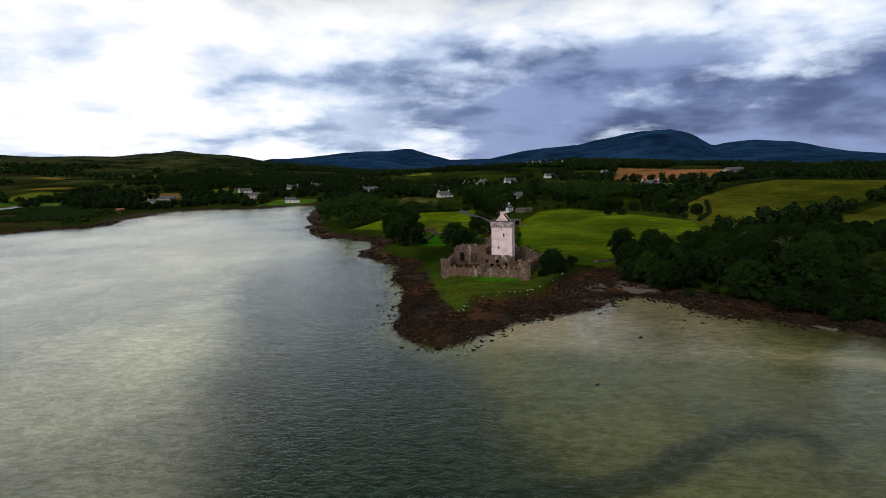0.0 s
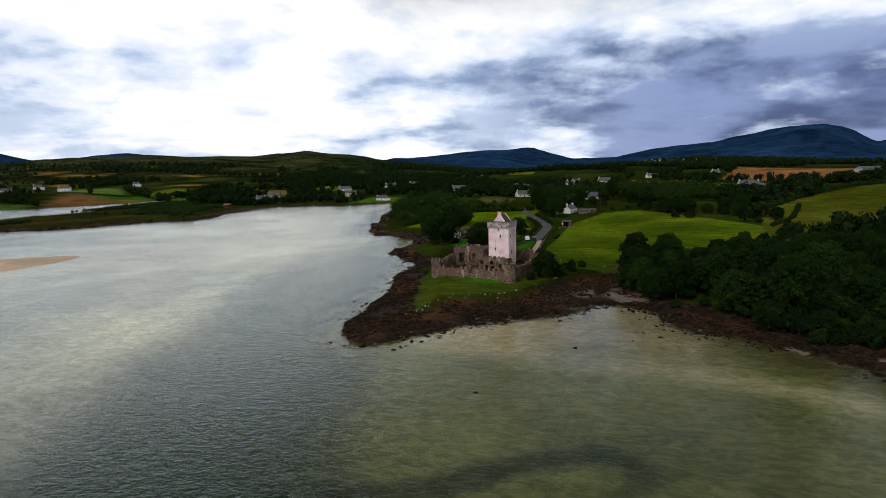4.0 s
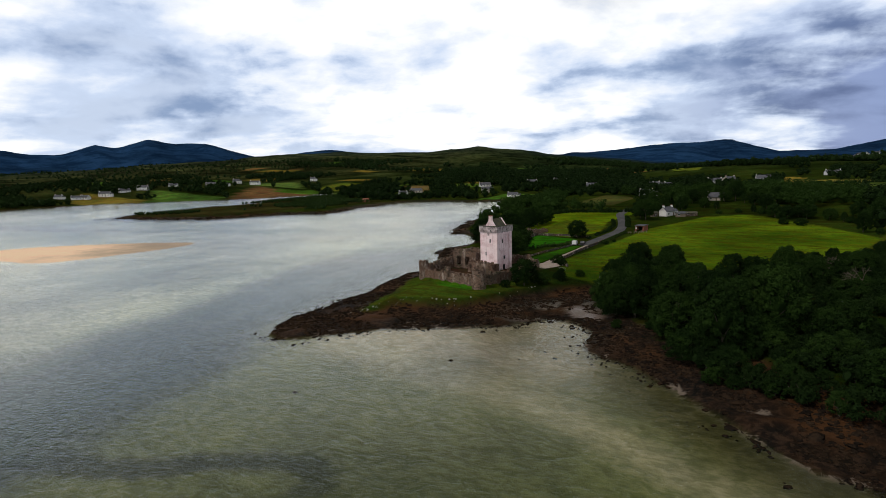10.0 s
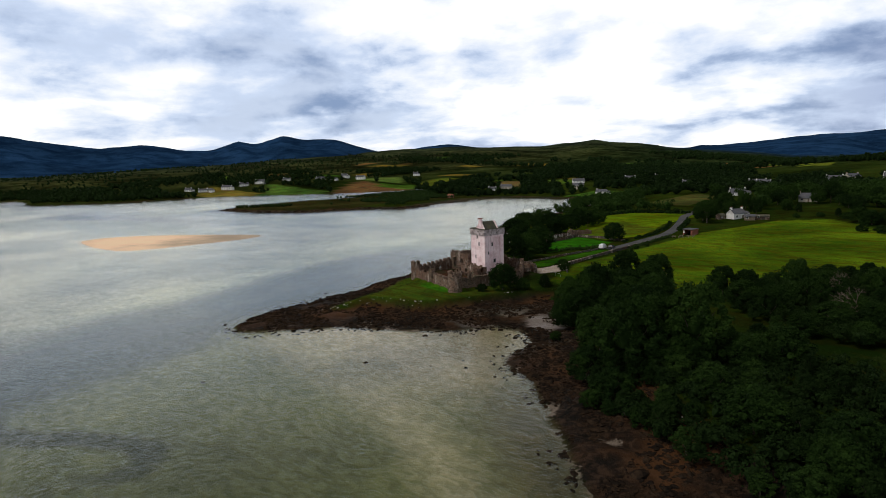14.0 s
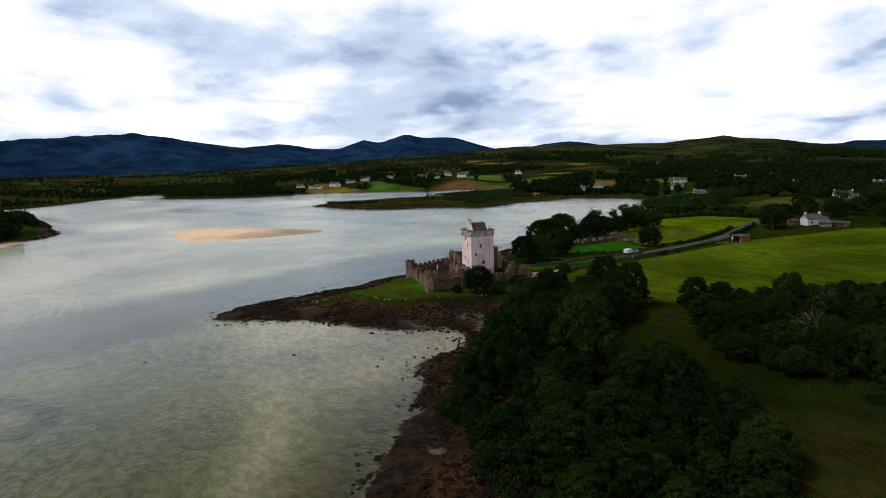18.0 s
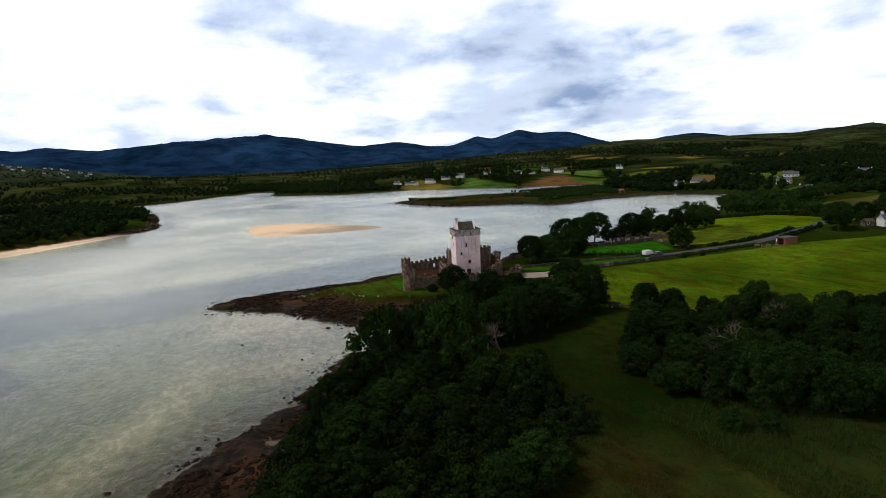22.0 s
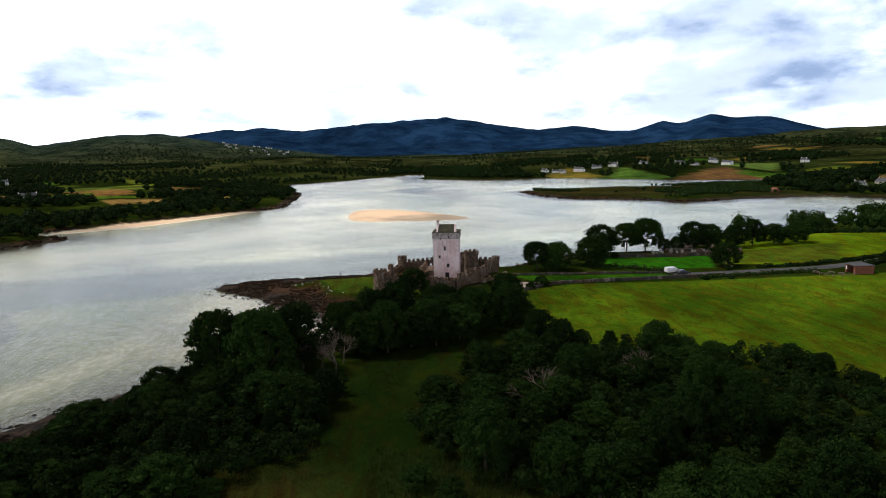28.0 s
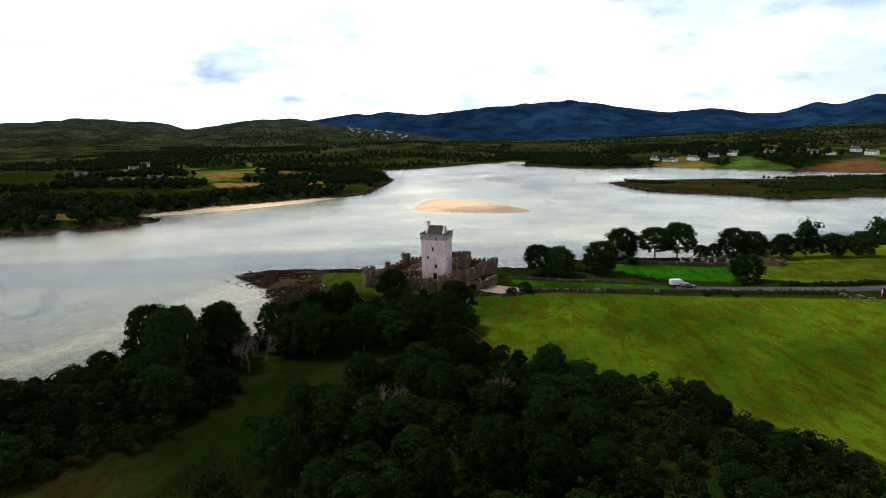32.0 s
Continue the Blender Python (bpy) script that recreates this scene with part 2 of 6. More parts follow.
finish(RUBBER, _nt, (0.02, 0.02, 0.02), 0.8)
WHITE_PAINT, _nt = material("white_vehicle_paint")
finish(WHITE_PAINT, _nt, (0.78, 0.78, 0.78), 0.25, None, 0, 0, 0, 0.5)
GREY_PAINT, _nt = material("grey_vehicle_paint")
finish(GREY_PAINT, _nt, (0.06, 0.065, 0.075), 0.25, None, 0, 0, 0.3, 0.5)
METAL, _nt = material("galvanised_metal")
finish(METAL, _nt, (0.45, 0.46, 0.47), 0.45, None, 0, 0, 0.8)

# the ground: each zone's albedo, with far haze mixed in, lies in the sheet's colour layer, with grain at two sizes over
# it
GROUND, nt = material("ground_cover")
p = place(nt)
at = nt.nodes.new("ShaderNodeVertexColor")
at.layer_name = "cover"
wet = nt.nodes.new("ShaderNodeAttribute")
wet.attribute_name = "shore"
big = speckle(nt, p, 0.035, 6, 0.62)
mid = speckle(nt, p, 0.3, 6, 0.65)
fine = speckle(nt, p, 2.2, 5, 0.7)
drawn = speckle(nt, stretched(nt, p, (0.4, 1.0, 1.0), 25), 0.34, 8, 0.74, 0.4)
tone = blend(nt, ramp(nt, big, 0.35, 0.65), (0.62, 0.72, 0.7), (1.35, 1.2, 1.0))
tone = blend(nt, calc(nt, "MULTIPLY", ramp(nt, drawn, 0.48, 0.62), 0.7), tone, (1.75, 0.86, 0.75))
sward = speckle(nt, stretched(nt, p, (0.32, 1.0, 1.0), 12), 0.19, 7, 0.74, 0.5)
tone = blend(nt, calc(nt, "MULTIPLY", ramp(nt, sward, 0.46, 0.60), 0.85), tone, (1.0, 0.50, 0.6))
tone = blend(nt, calc(nt, "MULTIPLY", ramp(nt, mid, 0.5, 0.72), 0.7), tone, (0.45, 0.55, 0.5))
tone = blend(nt, ramp(nt, fine, 0.48, 0.75), tone, blend(nt, 1.0, tone, (0.42, 0.45, 0.42), "MULTIPLY"))
turf = nt.nodes.new("ShaderNodeAttribute")
turf.attribute_name = "turf"
tone = blend(nt, turf.outputs["Fac"], blend(nt, mid, (0.88, 0.9, 0.9), (1.1, 1.08, 1.05)), tone)
relief = speckle(nt, p, 0.009, 8, 0.66, 0.15)
tone = blend(nt, 1.0, tone, blend(nt, ramp(nt, relief, 0.36, 0.64), (0.58, 0.62, 0.66), (1.4, 1.35, 1.3)), "MULTIPLY")
color = blend(nt, 1.0, at.outputs[0], tone, "MULTIPLY")
heath = nt.nodes.new("ShaderNodeAttribute")
heath.attribute_name = "heath"
scrub = ramp(nt, speckle(nt, p, 0.06, 7, 0.72, 0.4), 0.46, 0.58)
color = blend(nt, calc(nt, "MULTIPLY", heath.outputs["Fac"], calc(nt, "MULTIPLY", scrub, 0.85)), color, blend(nt, 1.0, color, (0.26, 0.36, 0.34), "MULTIPLY"))
crag = ramp(nt, speckle(nt, vmath(nt, "ADD", p, (90.0, 40.0, 0.0)), 0.028, 8, 0.75, 0.5), 0.58, 0.68)
color = blend(nt, calc(nt, "MULTIPLY", heath.outputs["Fac"], calc(nt, "MULTIPLY", crag, 0.5)), color, blend(nt, 1.0, color, (1.9, 1.8, 1.7), "MULTIPLY"))
rocky = ramp(nt, speckle(nt, p, 0.55, 6, 0.7, 0.6), 0.42, 0.62)
ledge = speckle(nt, stretched(nt, p, (1.0, 0.45, 1.0)), 0.42, 8, 0.72, 0.9)
weed = blend(nt, rocky, (0.008, 0.007, 0.006), (0.038, 0.024, 0.016))
weed = blend(nt, ramp(nt, ledge, 0.50, 0.60), weed, (0.006, 0.006, 0.005))
up = nt.nodes.new("ShaderNodeSeparateXYZ")
nt.links.new(p, up.inputs[0])
low = calc(nt, "MULTIPLY", calc(nt, "SUBTRACT", 0.6, up.outputs[2], True), 0.36)
weed = blend(nt, calc(nt, "MULTIPLY", ramp(nt, speckle(nt, p, 0.05, 4, 0.6), 0.42, 0.62), calc(nt, "ADD", 0.25, calc(nt, "MULTIPLY", ramp(nt, up.outputs[2], 0.4, 1.3), 0.6))), weed, (0.075, 0.034, 0.014))
low = calc(nt, "MULTIPLY", low, ramp(nt, speckle(nt, p, 0.035, 3, 0.5), 0.44, 0.60))
flats = calc(nt, "ADD", speckle(nt, p, 0.16, 6, 0.72, 0.8), low)
weed = blend(nt, ramp(nt, flats, 0.66, 0.74), weed, (0.165, 0.132, 0.105))
color = blend(nt, wet.outputs["Fac"], color, weed)
bumps = calc(nt, "ADD", calc(nt, "MULTIPLY", mid, 0.7), fine)
slick = nt.nodes.new("ShaderNodeAttribute")
slick.attribute_name = "mud"
dull = calc(nt, "SUBTRACT", calc(nt, "SUBTRACT", 0.95, calc(nt, "MULTIPLY", wet.outputs["Fac"], 0.3)), calc(nt, "MULTIPLY", slick.outputs["Fac"], 0.6), True)
sheen = calc(nt, "ADD", calc(nt, "MULTIPLY", wet.outputs["Fac"], 0.02), calc(nt, "MULTIPLY", slick.outputs["Fac"], 0.5))
finish(GROUND, nt, color, dull, bumps, 0.9, 0.35, 0.0, sheen)

# the water: clear over the shallows, murky over the deeps, with wind ripples
WATER, nt = material("estuary_water")
p = place(nt)
deep = nt.nodes.new("ShaderNodeAttribute")
deep.attribute_name = "murk"
swell = speckle(nt, stretched(nt, p, (0.55, 1.0, 1.0), 28), 0.66, 2, 0.5, 0.8)
chop = speckle(nt, stretched(nt, p, (0.60, 1.0, 1.0), 20), 1.8, 3, 0.6, 0.5)
waves = calc(nt, "ADD", swell, calc(nt, "MULTIPLY", chop, 0.8))
bmp = nt.nodes.new("ShaderNodeBump")
bmp.inputs["Strength"].default_value, bmp.inputs["Distance"].default_value = 0.8, 0.36
nt.links.new(waves, bmp.inputs["Height"])
clearw = nt.nodes.new("ShaderNodeBsdfTransparent")
# light and dark of the ripples are painted into the tints by wave height
ripple_tint = ramp(nt, waves, 0.74, 1.08)
put(nt, clearw.inputs[0], blend(nt, ripple_tint, (0.68, 0.73, 0.60), (0.97, 0.99, 0.90)))
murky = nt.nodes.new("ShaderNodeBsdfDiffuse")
put(nt, murky.inputs[0], blend(nt, ripple_tint, (0.006, 0.018, 0.011), (0.028, 0.054, 0.036)))
body = nt.nodes.new("ShaderNodeMixShader")
nt.links.new(deep.outputs["Fac"], body.inputs[0])
nt.links.new(clearw.outputs[0], body.inputs[1])
nt.links.new(murky.outputs[0], body.inputs[2])
shine = nt.nodes.new("ShaderNodeBsdfGlossy")
lean = nt.nodes.new("ShaderNodeLayerWeight")
lean.inputs[0].default_value = 0.5
nt.links.new(bmp.outputs[0], lean.inputs["Normal"])
level = nt.nodes.new("ShaderNodeLayerWeight")
level.inputs[0].default_value = 0.5
slant = calc(nt, "ADD", calc(nt, "MULTIPLY", level.outputs["Facing"], 0.5), calc(nt, "MULTIPLY", lean.outputs["Facing"], 0.5))
calm = nt.nodes.new("ShaderNodeBump")
calm.inputs["Strength"].default_value, calm.inputs["Distance"].default_value = 0.6, 0.2
nt.links.new(waves, calm.inputs["Height"])
nt.links.new(calm.outputs[0], shine.inputs["Normal"])
# broad bands paint a faint blue into the reflection and vary its roughness
gust = ramp(nt, speckle(nt, stretched(nt, p, (0.5, 1.0, 1.0), 35), 0.011, 4, 0.55, 0.6), 0.40, 0.62)
put(nt, shine.inputs[0], blend(nt, gust, (0.94, 0.98, 1.0), (1.0, 1.0, 0.99)))
put(nt, shine.inputs["Roughness"], calc(nt, "ADD", 0.10, calc(nt, "MULTIPLY", gust, 0.05)))
nt.links.new(bmp.outputs[0], murky.inputs["Normal"])
gloss = calc(nt, "ADD", calc(nt, "MULTIPLY", calc(nt, "POWER", slant, 6.0), 1.15), 0.015, True)
surface = nt.nodes.new("ShaderNodeMixShader")
nt.links.new(gloss, surface.inputs[0])
nt.links.new(body.outputs[0], surface.inputs[1])
nt.links.new(shine.outputs[0], surface.inputs[2])
o = nt.nodes.new("ShaderNodeOutputMaterial")
nt.links.new(surface.outputs[0], o.inputs[0])

# ---------- helpers for meshes ----------
def solid(name, verts, faces, mat, parent=None, smooth=False, label=""):
    me = bpy.data.meshes.new(name)
    me.from_pydata([tuple(v) for v in verts], [], [tuple(f) for f in faces])
    me.materials.append(mat)
    if smooth:
        me.shade_smooth()
    ob = new(name, me)
    ob.parent = parent
    return tagged(ob, label)


def thing(name, m, label, category, group="", kind=""):
    ob = new(name)
    ob.empty_display_size = 0.5
    ob.matrix_basis = m
    return tagged(ob, label, category, group, kind)


class Shape:
    """Collects simple solids into one mesh."""

    def __init__(self):
        self.v, self.f = [], []

    def add(self, verts, faces):
        n = len(self.v)
        self.v += verts
        self.f += [tuple(i + n for i in f) for f in faces]
        return self

    def box(self, x0, x1, y0, y1, z0, z1, batter=0.0):
        b = batter
        return self.add([(x0, y0, z0), (x1, y0, z0), (x1, y1, z0), (x0, y1, z0),
                         (x0 + b, y0 + b, z1), (x1 - b, y0 + b, z1), (x1 - b, y1 - b, z1), (x0 + b, y1 - b, z1)],
                        [(3, 2, 1, 0), (4, 5, 6, 7), (0, 1, 5, 4), (1, 2, 6, 5), (2, 3, 7, 6), (3, 0, 4, 7)])

    def drum(self, x, y, z0, z1, r0, r1, n=20):
        v = [(x + r * math.cos(2 * math.pi * i / n), y + r * math.sin(2 * math.pi * i / n), z) for r, z in ((r0, z0), (r1, z1)) for i in range(n)]
        f = [(i, (i + 1) % n, n + (i + 1) % n, n + i) for i in range(n)]
        return self.add(v, f + [tuple(range(n, 2 * n)), tuple(range(n - 1, -1, -1))])

    def limb(self, a, b, ra, rb, n=6):
        a, b = Vector(a), Vector(b)
        q = (b - a).to_track_quat("Z", "Y")
        v = [tuple(c + q @ Vector((r * math.cos(2 * math.pi * i / n), r * math.sin(2 * math.pi * i / n), 0))) for c, r in ((a, ra), (b, rb)) for i in range(n)]
        return self.add(v, [(i, (i + 1) % n, n + (i + 1) % n, n + i) for i in range(n)] + [tuple(range(n, 2 * n))])

    def gable(self, x0, x1, y0, y1, z0, z1, over=0.0):
        """A pitched roof, its ridge along x."""
        ym = (y0 + y1) / 2
        return self.add([(x0 - over, y0, z0), (x1 + over, y0, z0), (x1 + over, y1, z0), (x0 - over, y1, z0), (x0 - over, ym, z1), (x1 + over, ym, z1)],
                        [(0, 1, 5, 4), (2, 3, 4, 5), (0, 4, 3), (1, 2, 5), (3, 2, 1, 0)])

    def make(self, name, mat, parent=None, smooth=False, label=""):
        return solid(name, self.v, self.f, mat, parent, smooth, label)


# ---------- the lie of the land ----------
_table = np.random.RandomState(7).rand(256, 256)


def vnoise(x, y, size, seed=0):
    """Smooth value noise, 0 to 1."""
    u, v = x / size + seed * 17.3, y / size + seed * 9.1
    i, j = np.floor(u).astype(int), np.floor(v).astype(int)
    a, b = u - i, v - j
    a, b = a * a * (3 - 2 * a), b * b * (3 - 2 * b)
    t = _table
    return ((t[i % 256, j % 256] * (1 - a) + t[(i + 1) % 256, j % 256] * a) * (1 - b)
            + (t[i % 256, (j + 1) % 256] * (1 - a) + t[(i + 1) % 256, (j + 1) % 256] * a) * b)


def fbm(x, y, size, seed=0, octaves=4):
    total, amp, norm = 0.0, 1.0, 0.0
    for k in range(octaves):
        total, norm = total + amp * vnoise(x, y, size / 2 ** k, seed + k), norm + amp
        amp *= 0.5
    return total / norm


def ss(x, lo, hi):
    t = np.clip((x - lo) / (hi - lo), 0, 1)
    return t * t * (3 - 2 * t)


def rounded(points, steps=3):
    """A closed line through the points, rounded."""
    p = np.array(points, float)
    a, b, c, d = np.roll(p, 1, 0), p, np.roll(p, -1, 0), np.roll(p, -2, 0)
    out = [0.5 * (2 * b + (c - a) * t + (2 * a - 5 * b + 4 * c - d) * t * t + (3 * b - a - 3 * c + d) * t ** 3) for t in np.arange(steps) / steps]
    return np.stack(out, 1).reshape(-1, 2)


def inside(poly, x, y):
    """Signed distance to a closed line: positive within."""
    best, odd = np.full(x.shape, 1e18), np.zeros(x.shape, bool)
    for (ax, ay), (bx, by) in zip(poly, np.roll(poly, -1, 0)):
        dx, dy = bx - ax, by - ay
        t = np.clip(((x - ax) * dx + (y - ay) * dy) / (dx * dx + dy * dy + 1e-9), 0, 1)
        best = np.minimum(best, (x - ax - t * dx) ** 2 + (y - ay - t * dy) ** 2)
        if ay != by:
            odd ^= ((ay > y) != (by > y)) & (x < dx * (y - ay) / dy + ax)
    return np.sqrt(best) * np.where(odd, 1, -1)


COAST_CASTLE = [(560, 30), (300, 70), (170, 98), (128, 113), (111, 120), (101, 127), (94, 133), (87, 139), (79, 148), (69, 156), (66, 165), (62, 174),
                (55, 177), (48, 175), (42, 165), (34, 159), (24, 153), (15, 147), (8, 138), (-2, 130), (-10, 138), (-14, 148), (-15, 160), (-14, 178),
                (-18, 200), (-22, 218), (-21, 236), (-29, 252), (-42, 270)]
COAST_NORTH = [(-45, 284), (-42, 303), (-50, 322), (-65, 338), (-79, 342), (-97, 392), (-104, 404), (-98, 418), (-107, 430), (-125, 500), (-140, 580),
               (-140, 640), (-165, 656), (-203, 620), (-240, 619), (-272, 615), (-300, 588), (-288, 540), (-287, 500), (-268, 447), (-300, 420), (-325, 378)]
PENINSULA = [(-335, 360), (-385, 345), (-442, 338), (-452, 352), (-470, 400), (-482, 450), (-478, 530), (-500, 600), (-530, 670), (-545, 760), (-575, 760),
             (-570, 690), (-592, 625), (-632, 577), (-735, 484), (-748, 345), (-815, 252), (-900, 262), (-985, 270), (-1020, 258)]
COAST_WEST = [(-1010, 236), (-962, 207), (-880, 160), (-812, 120), (-705, 20), (-640, 20), (-560, 70), (-493, 91), (-400, 96), (-312, 95), (-262, 40), (-214, 7),
              (-187, -27), (-172, -22), (-152, 5), (-122, -15), (-108, -31), (-93, -62), (-80, -140), (-60, -300), (-40, -520), (560, -520)]
SHORE = rounded(COAST_CASTLE + COAST_NORTH + PENINSULA + COAST_WEST, 3)
SANDBANK = rounded([(-207, 164), (-240, 160), (-279, 166), (-283, 190), (-262, 214), (-234, 234), (-202, 250), (-190, 236), (-192, 205), (-197, 178)], 3)
BEACH = rounded([(-178, -20), (-203, 20), (-250, 54), (-292, 80), (-282, 60), (-226, 10), (-194, -14)], 2)
CHANNEL = rounded([(-28, 62), (-36, 91), (-43, 107), (-48, 129), (-57, 155), (-66, 185), (-74, 215), (-85, 260), (-96, 300), (-114, 328), (-183, 318), (-240, 288), (-330, 262), (-430, 235),
                   (-540, 200), (-620, 330), (-440, 400), (-290, 660), (-110, 660), (-40, 400), (-10, 280), (-8, 200), (-6, 150), (-3, 126), (2, 108), (8, 84), (18, 40), (40, -80), (-10, -80), (-20, 20)], 2)
GULLY = [(2, 69), (12, 71), (21, 72), (29, 75.5), (36, 82), (43, 86.5), (49, 88), (54, 85), (53.5, 80), (50, 75), (52, 70), (62, 67), (78, 68)]
SPIT = [(6, 141), (16, 138), (28, 132), (45, 127.5), (65, 124), (84, 116.5), (95, 110), (112, 104)]
GRASS_TIP = rounded([(-9, 210), (-8, 196), (-7, 181), (-5, 167), (0, 156), (4, 160), (8, 167), (16, 170), (25, 173), (32, 184), (38, 199), (48, 208), (60, 215), (80, 222), (60, 260), (0, 260)], 2)
FAR_BANK = rounded([(-510, 242), (-568, 270), (-585, 354), (-575, 430), (-505, 450), (-500, 340)], 3)


def along(line, x, y):
    """Distance to an open line, and how far along it the nearest place lies, 0 to 1."""
    best, where = np.full(x.shape, 1e9), np.zeros(x.shape)
    for k, ((ax, ay), (bx, by)) in enumerate(zip(line, line[1:])):
        dx, dy = bx - ax, by - ay
        t = np.clip(((x - ax) * dx + (y - ay) * dy) / (dx * dx + dy * dy), 0, 1)
        d = np.hypot(x - ax - t * dx, y - ay - t * dy)
        near = d < best
        best, where = np.where(near, d, best), np.where(near, (k + t) / (len(line) - 1), where)
    return best, where


CASTLE = (18.3, 210.4)
CASTLE_TURN = -16.0
_c, _s = math.cos(radians(CASTLE_TURN)), math.sin(radians(CASTLE_TURN))
AROUND = (100.0, 130.0)
# crest lines: bearing from the middle of the place in degrees, height in metres
FAR_CREST = [(-180, 90), (-150, 110), (-119, 115), (-107, 170), (-104, 200), (-101, 213), (-97, 197), (-93, 222), (-90, 236), (-87, 240), (-85, 268), (-83, 274),
             (-81, 245), (-77, 195), (-74, 172), (-71, 190), (-68, 165), (-65.5, 154), (-63, 205), (-61.3, 183), (-59, 234), (-57, 205), (-54.3, 206), (-51, 135),
             (-48.5, 110), (-45.5, 152), (-43, 164), (-41, 140), (-36, 70), (-20, 90), (-10.6, 137), (-5.6, 147), (-2, 73), (2, 74), (4, 104), (7.2, 139),
             (10.5, 146), (12.6, 184), (14.1, 208), (16.2, 226), (18.9, 230), (20.2, 205), (20.9, 186), (22.6, 120), (24, 138), (26.2, 147), (28.8, 133)]
FAR_CREST_EAST = [(30.4, 101), (33, 61), (36, 40), (60, 60), (100, 80), (180, 90)]
WEST_CREST = [(-180, 60), (-140, 100), (-133, 116), (-131, 117), (-128, 135), (-125, 128), (-120.6, 116), (-119, 90), (-116.7, 105), (-113.6, 125), (-109.4, 123),
              (-106.7, 110), (-102, 82), (-95, 40), (-88, 10), (-60, 0), (180, 0)]
MOOR_CREST = [(-180, 10), (-100, 10), (-80, 25), (-67, 44), (-59, 60), (-51, 77), (-43, 89), (-38, 87), (-34, 85), (-31, 90), (-29.3, 99), (-27, 88), (-25, 84),
              (-22, 69), (-19, 60), (-12, 30), (0, 20), (180, 10)]
MID_CREST = [(-180, 0), (-28, 20), (-19.7, 86), (-15.5, 76), (-13.3, 95), (-11, 107), (-8.9, 94), (-6.5, 57), (-2, 52), (1, 55), (6, 45), (20, 40), (40, 35), (90, 30), (180, 0)]
TOWN_CREST = [(-180, 0), (-14, 12), (-8, 21), (-5.5, 25), (-2.5, 25), (0.6, 26), (2.7, 26), (4.8, 25), (9.5, 24), (15, 23), (23, 21), (40, 20), (90, 15), (180, 0)]


def crest(x, y, line, far, near_width, back_width, rough, seed):
    r, az = np.hypot(x - AROUND[0], y - AROUND[1]), np.degrees(np.arctan2(x - AROUND[0], y - AROUND[1]))
    top = np.interp(az, [a for a, _ in line], [h for _, h in line])
    d = r - far
    shape = np.exp(-(d / np.where(d < 0, near_width, back_width)) ** 2)
    top = top * (1 + 0.24 * (fbm(x, y, far / 18, seed + 5, 5) - 0.5))
    return top * shape * (1 + rough * (fbm(x, y, far / 7, seed, 5) - 0.5) * ss(np.abs(d), 0, near_width * 0.5))


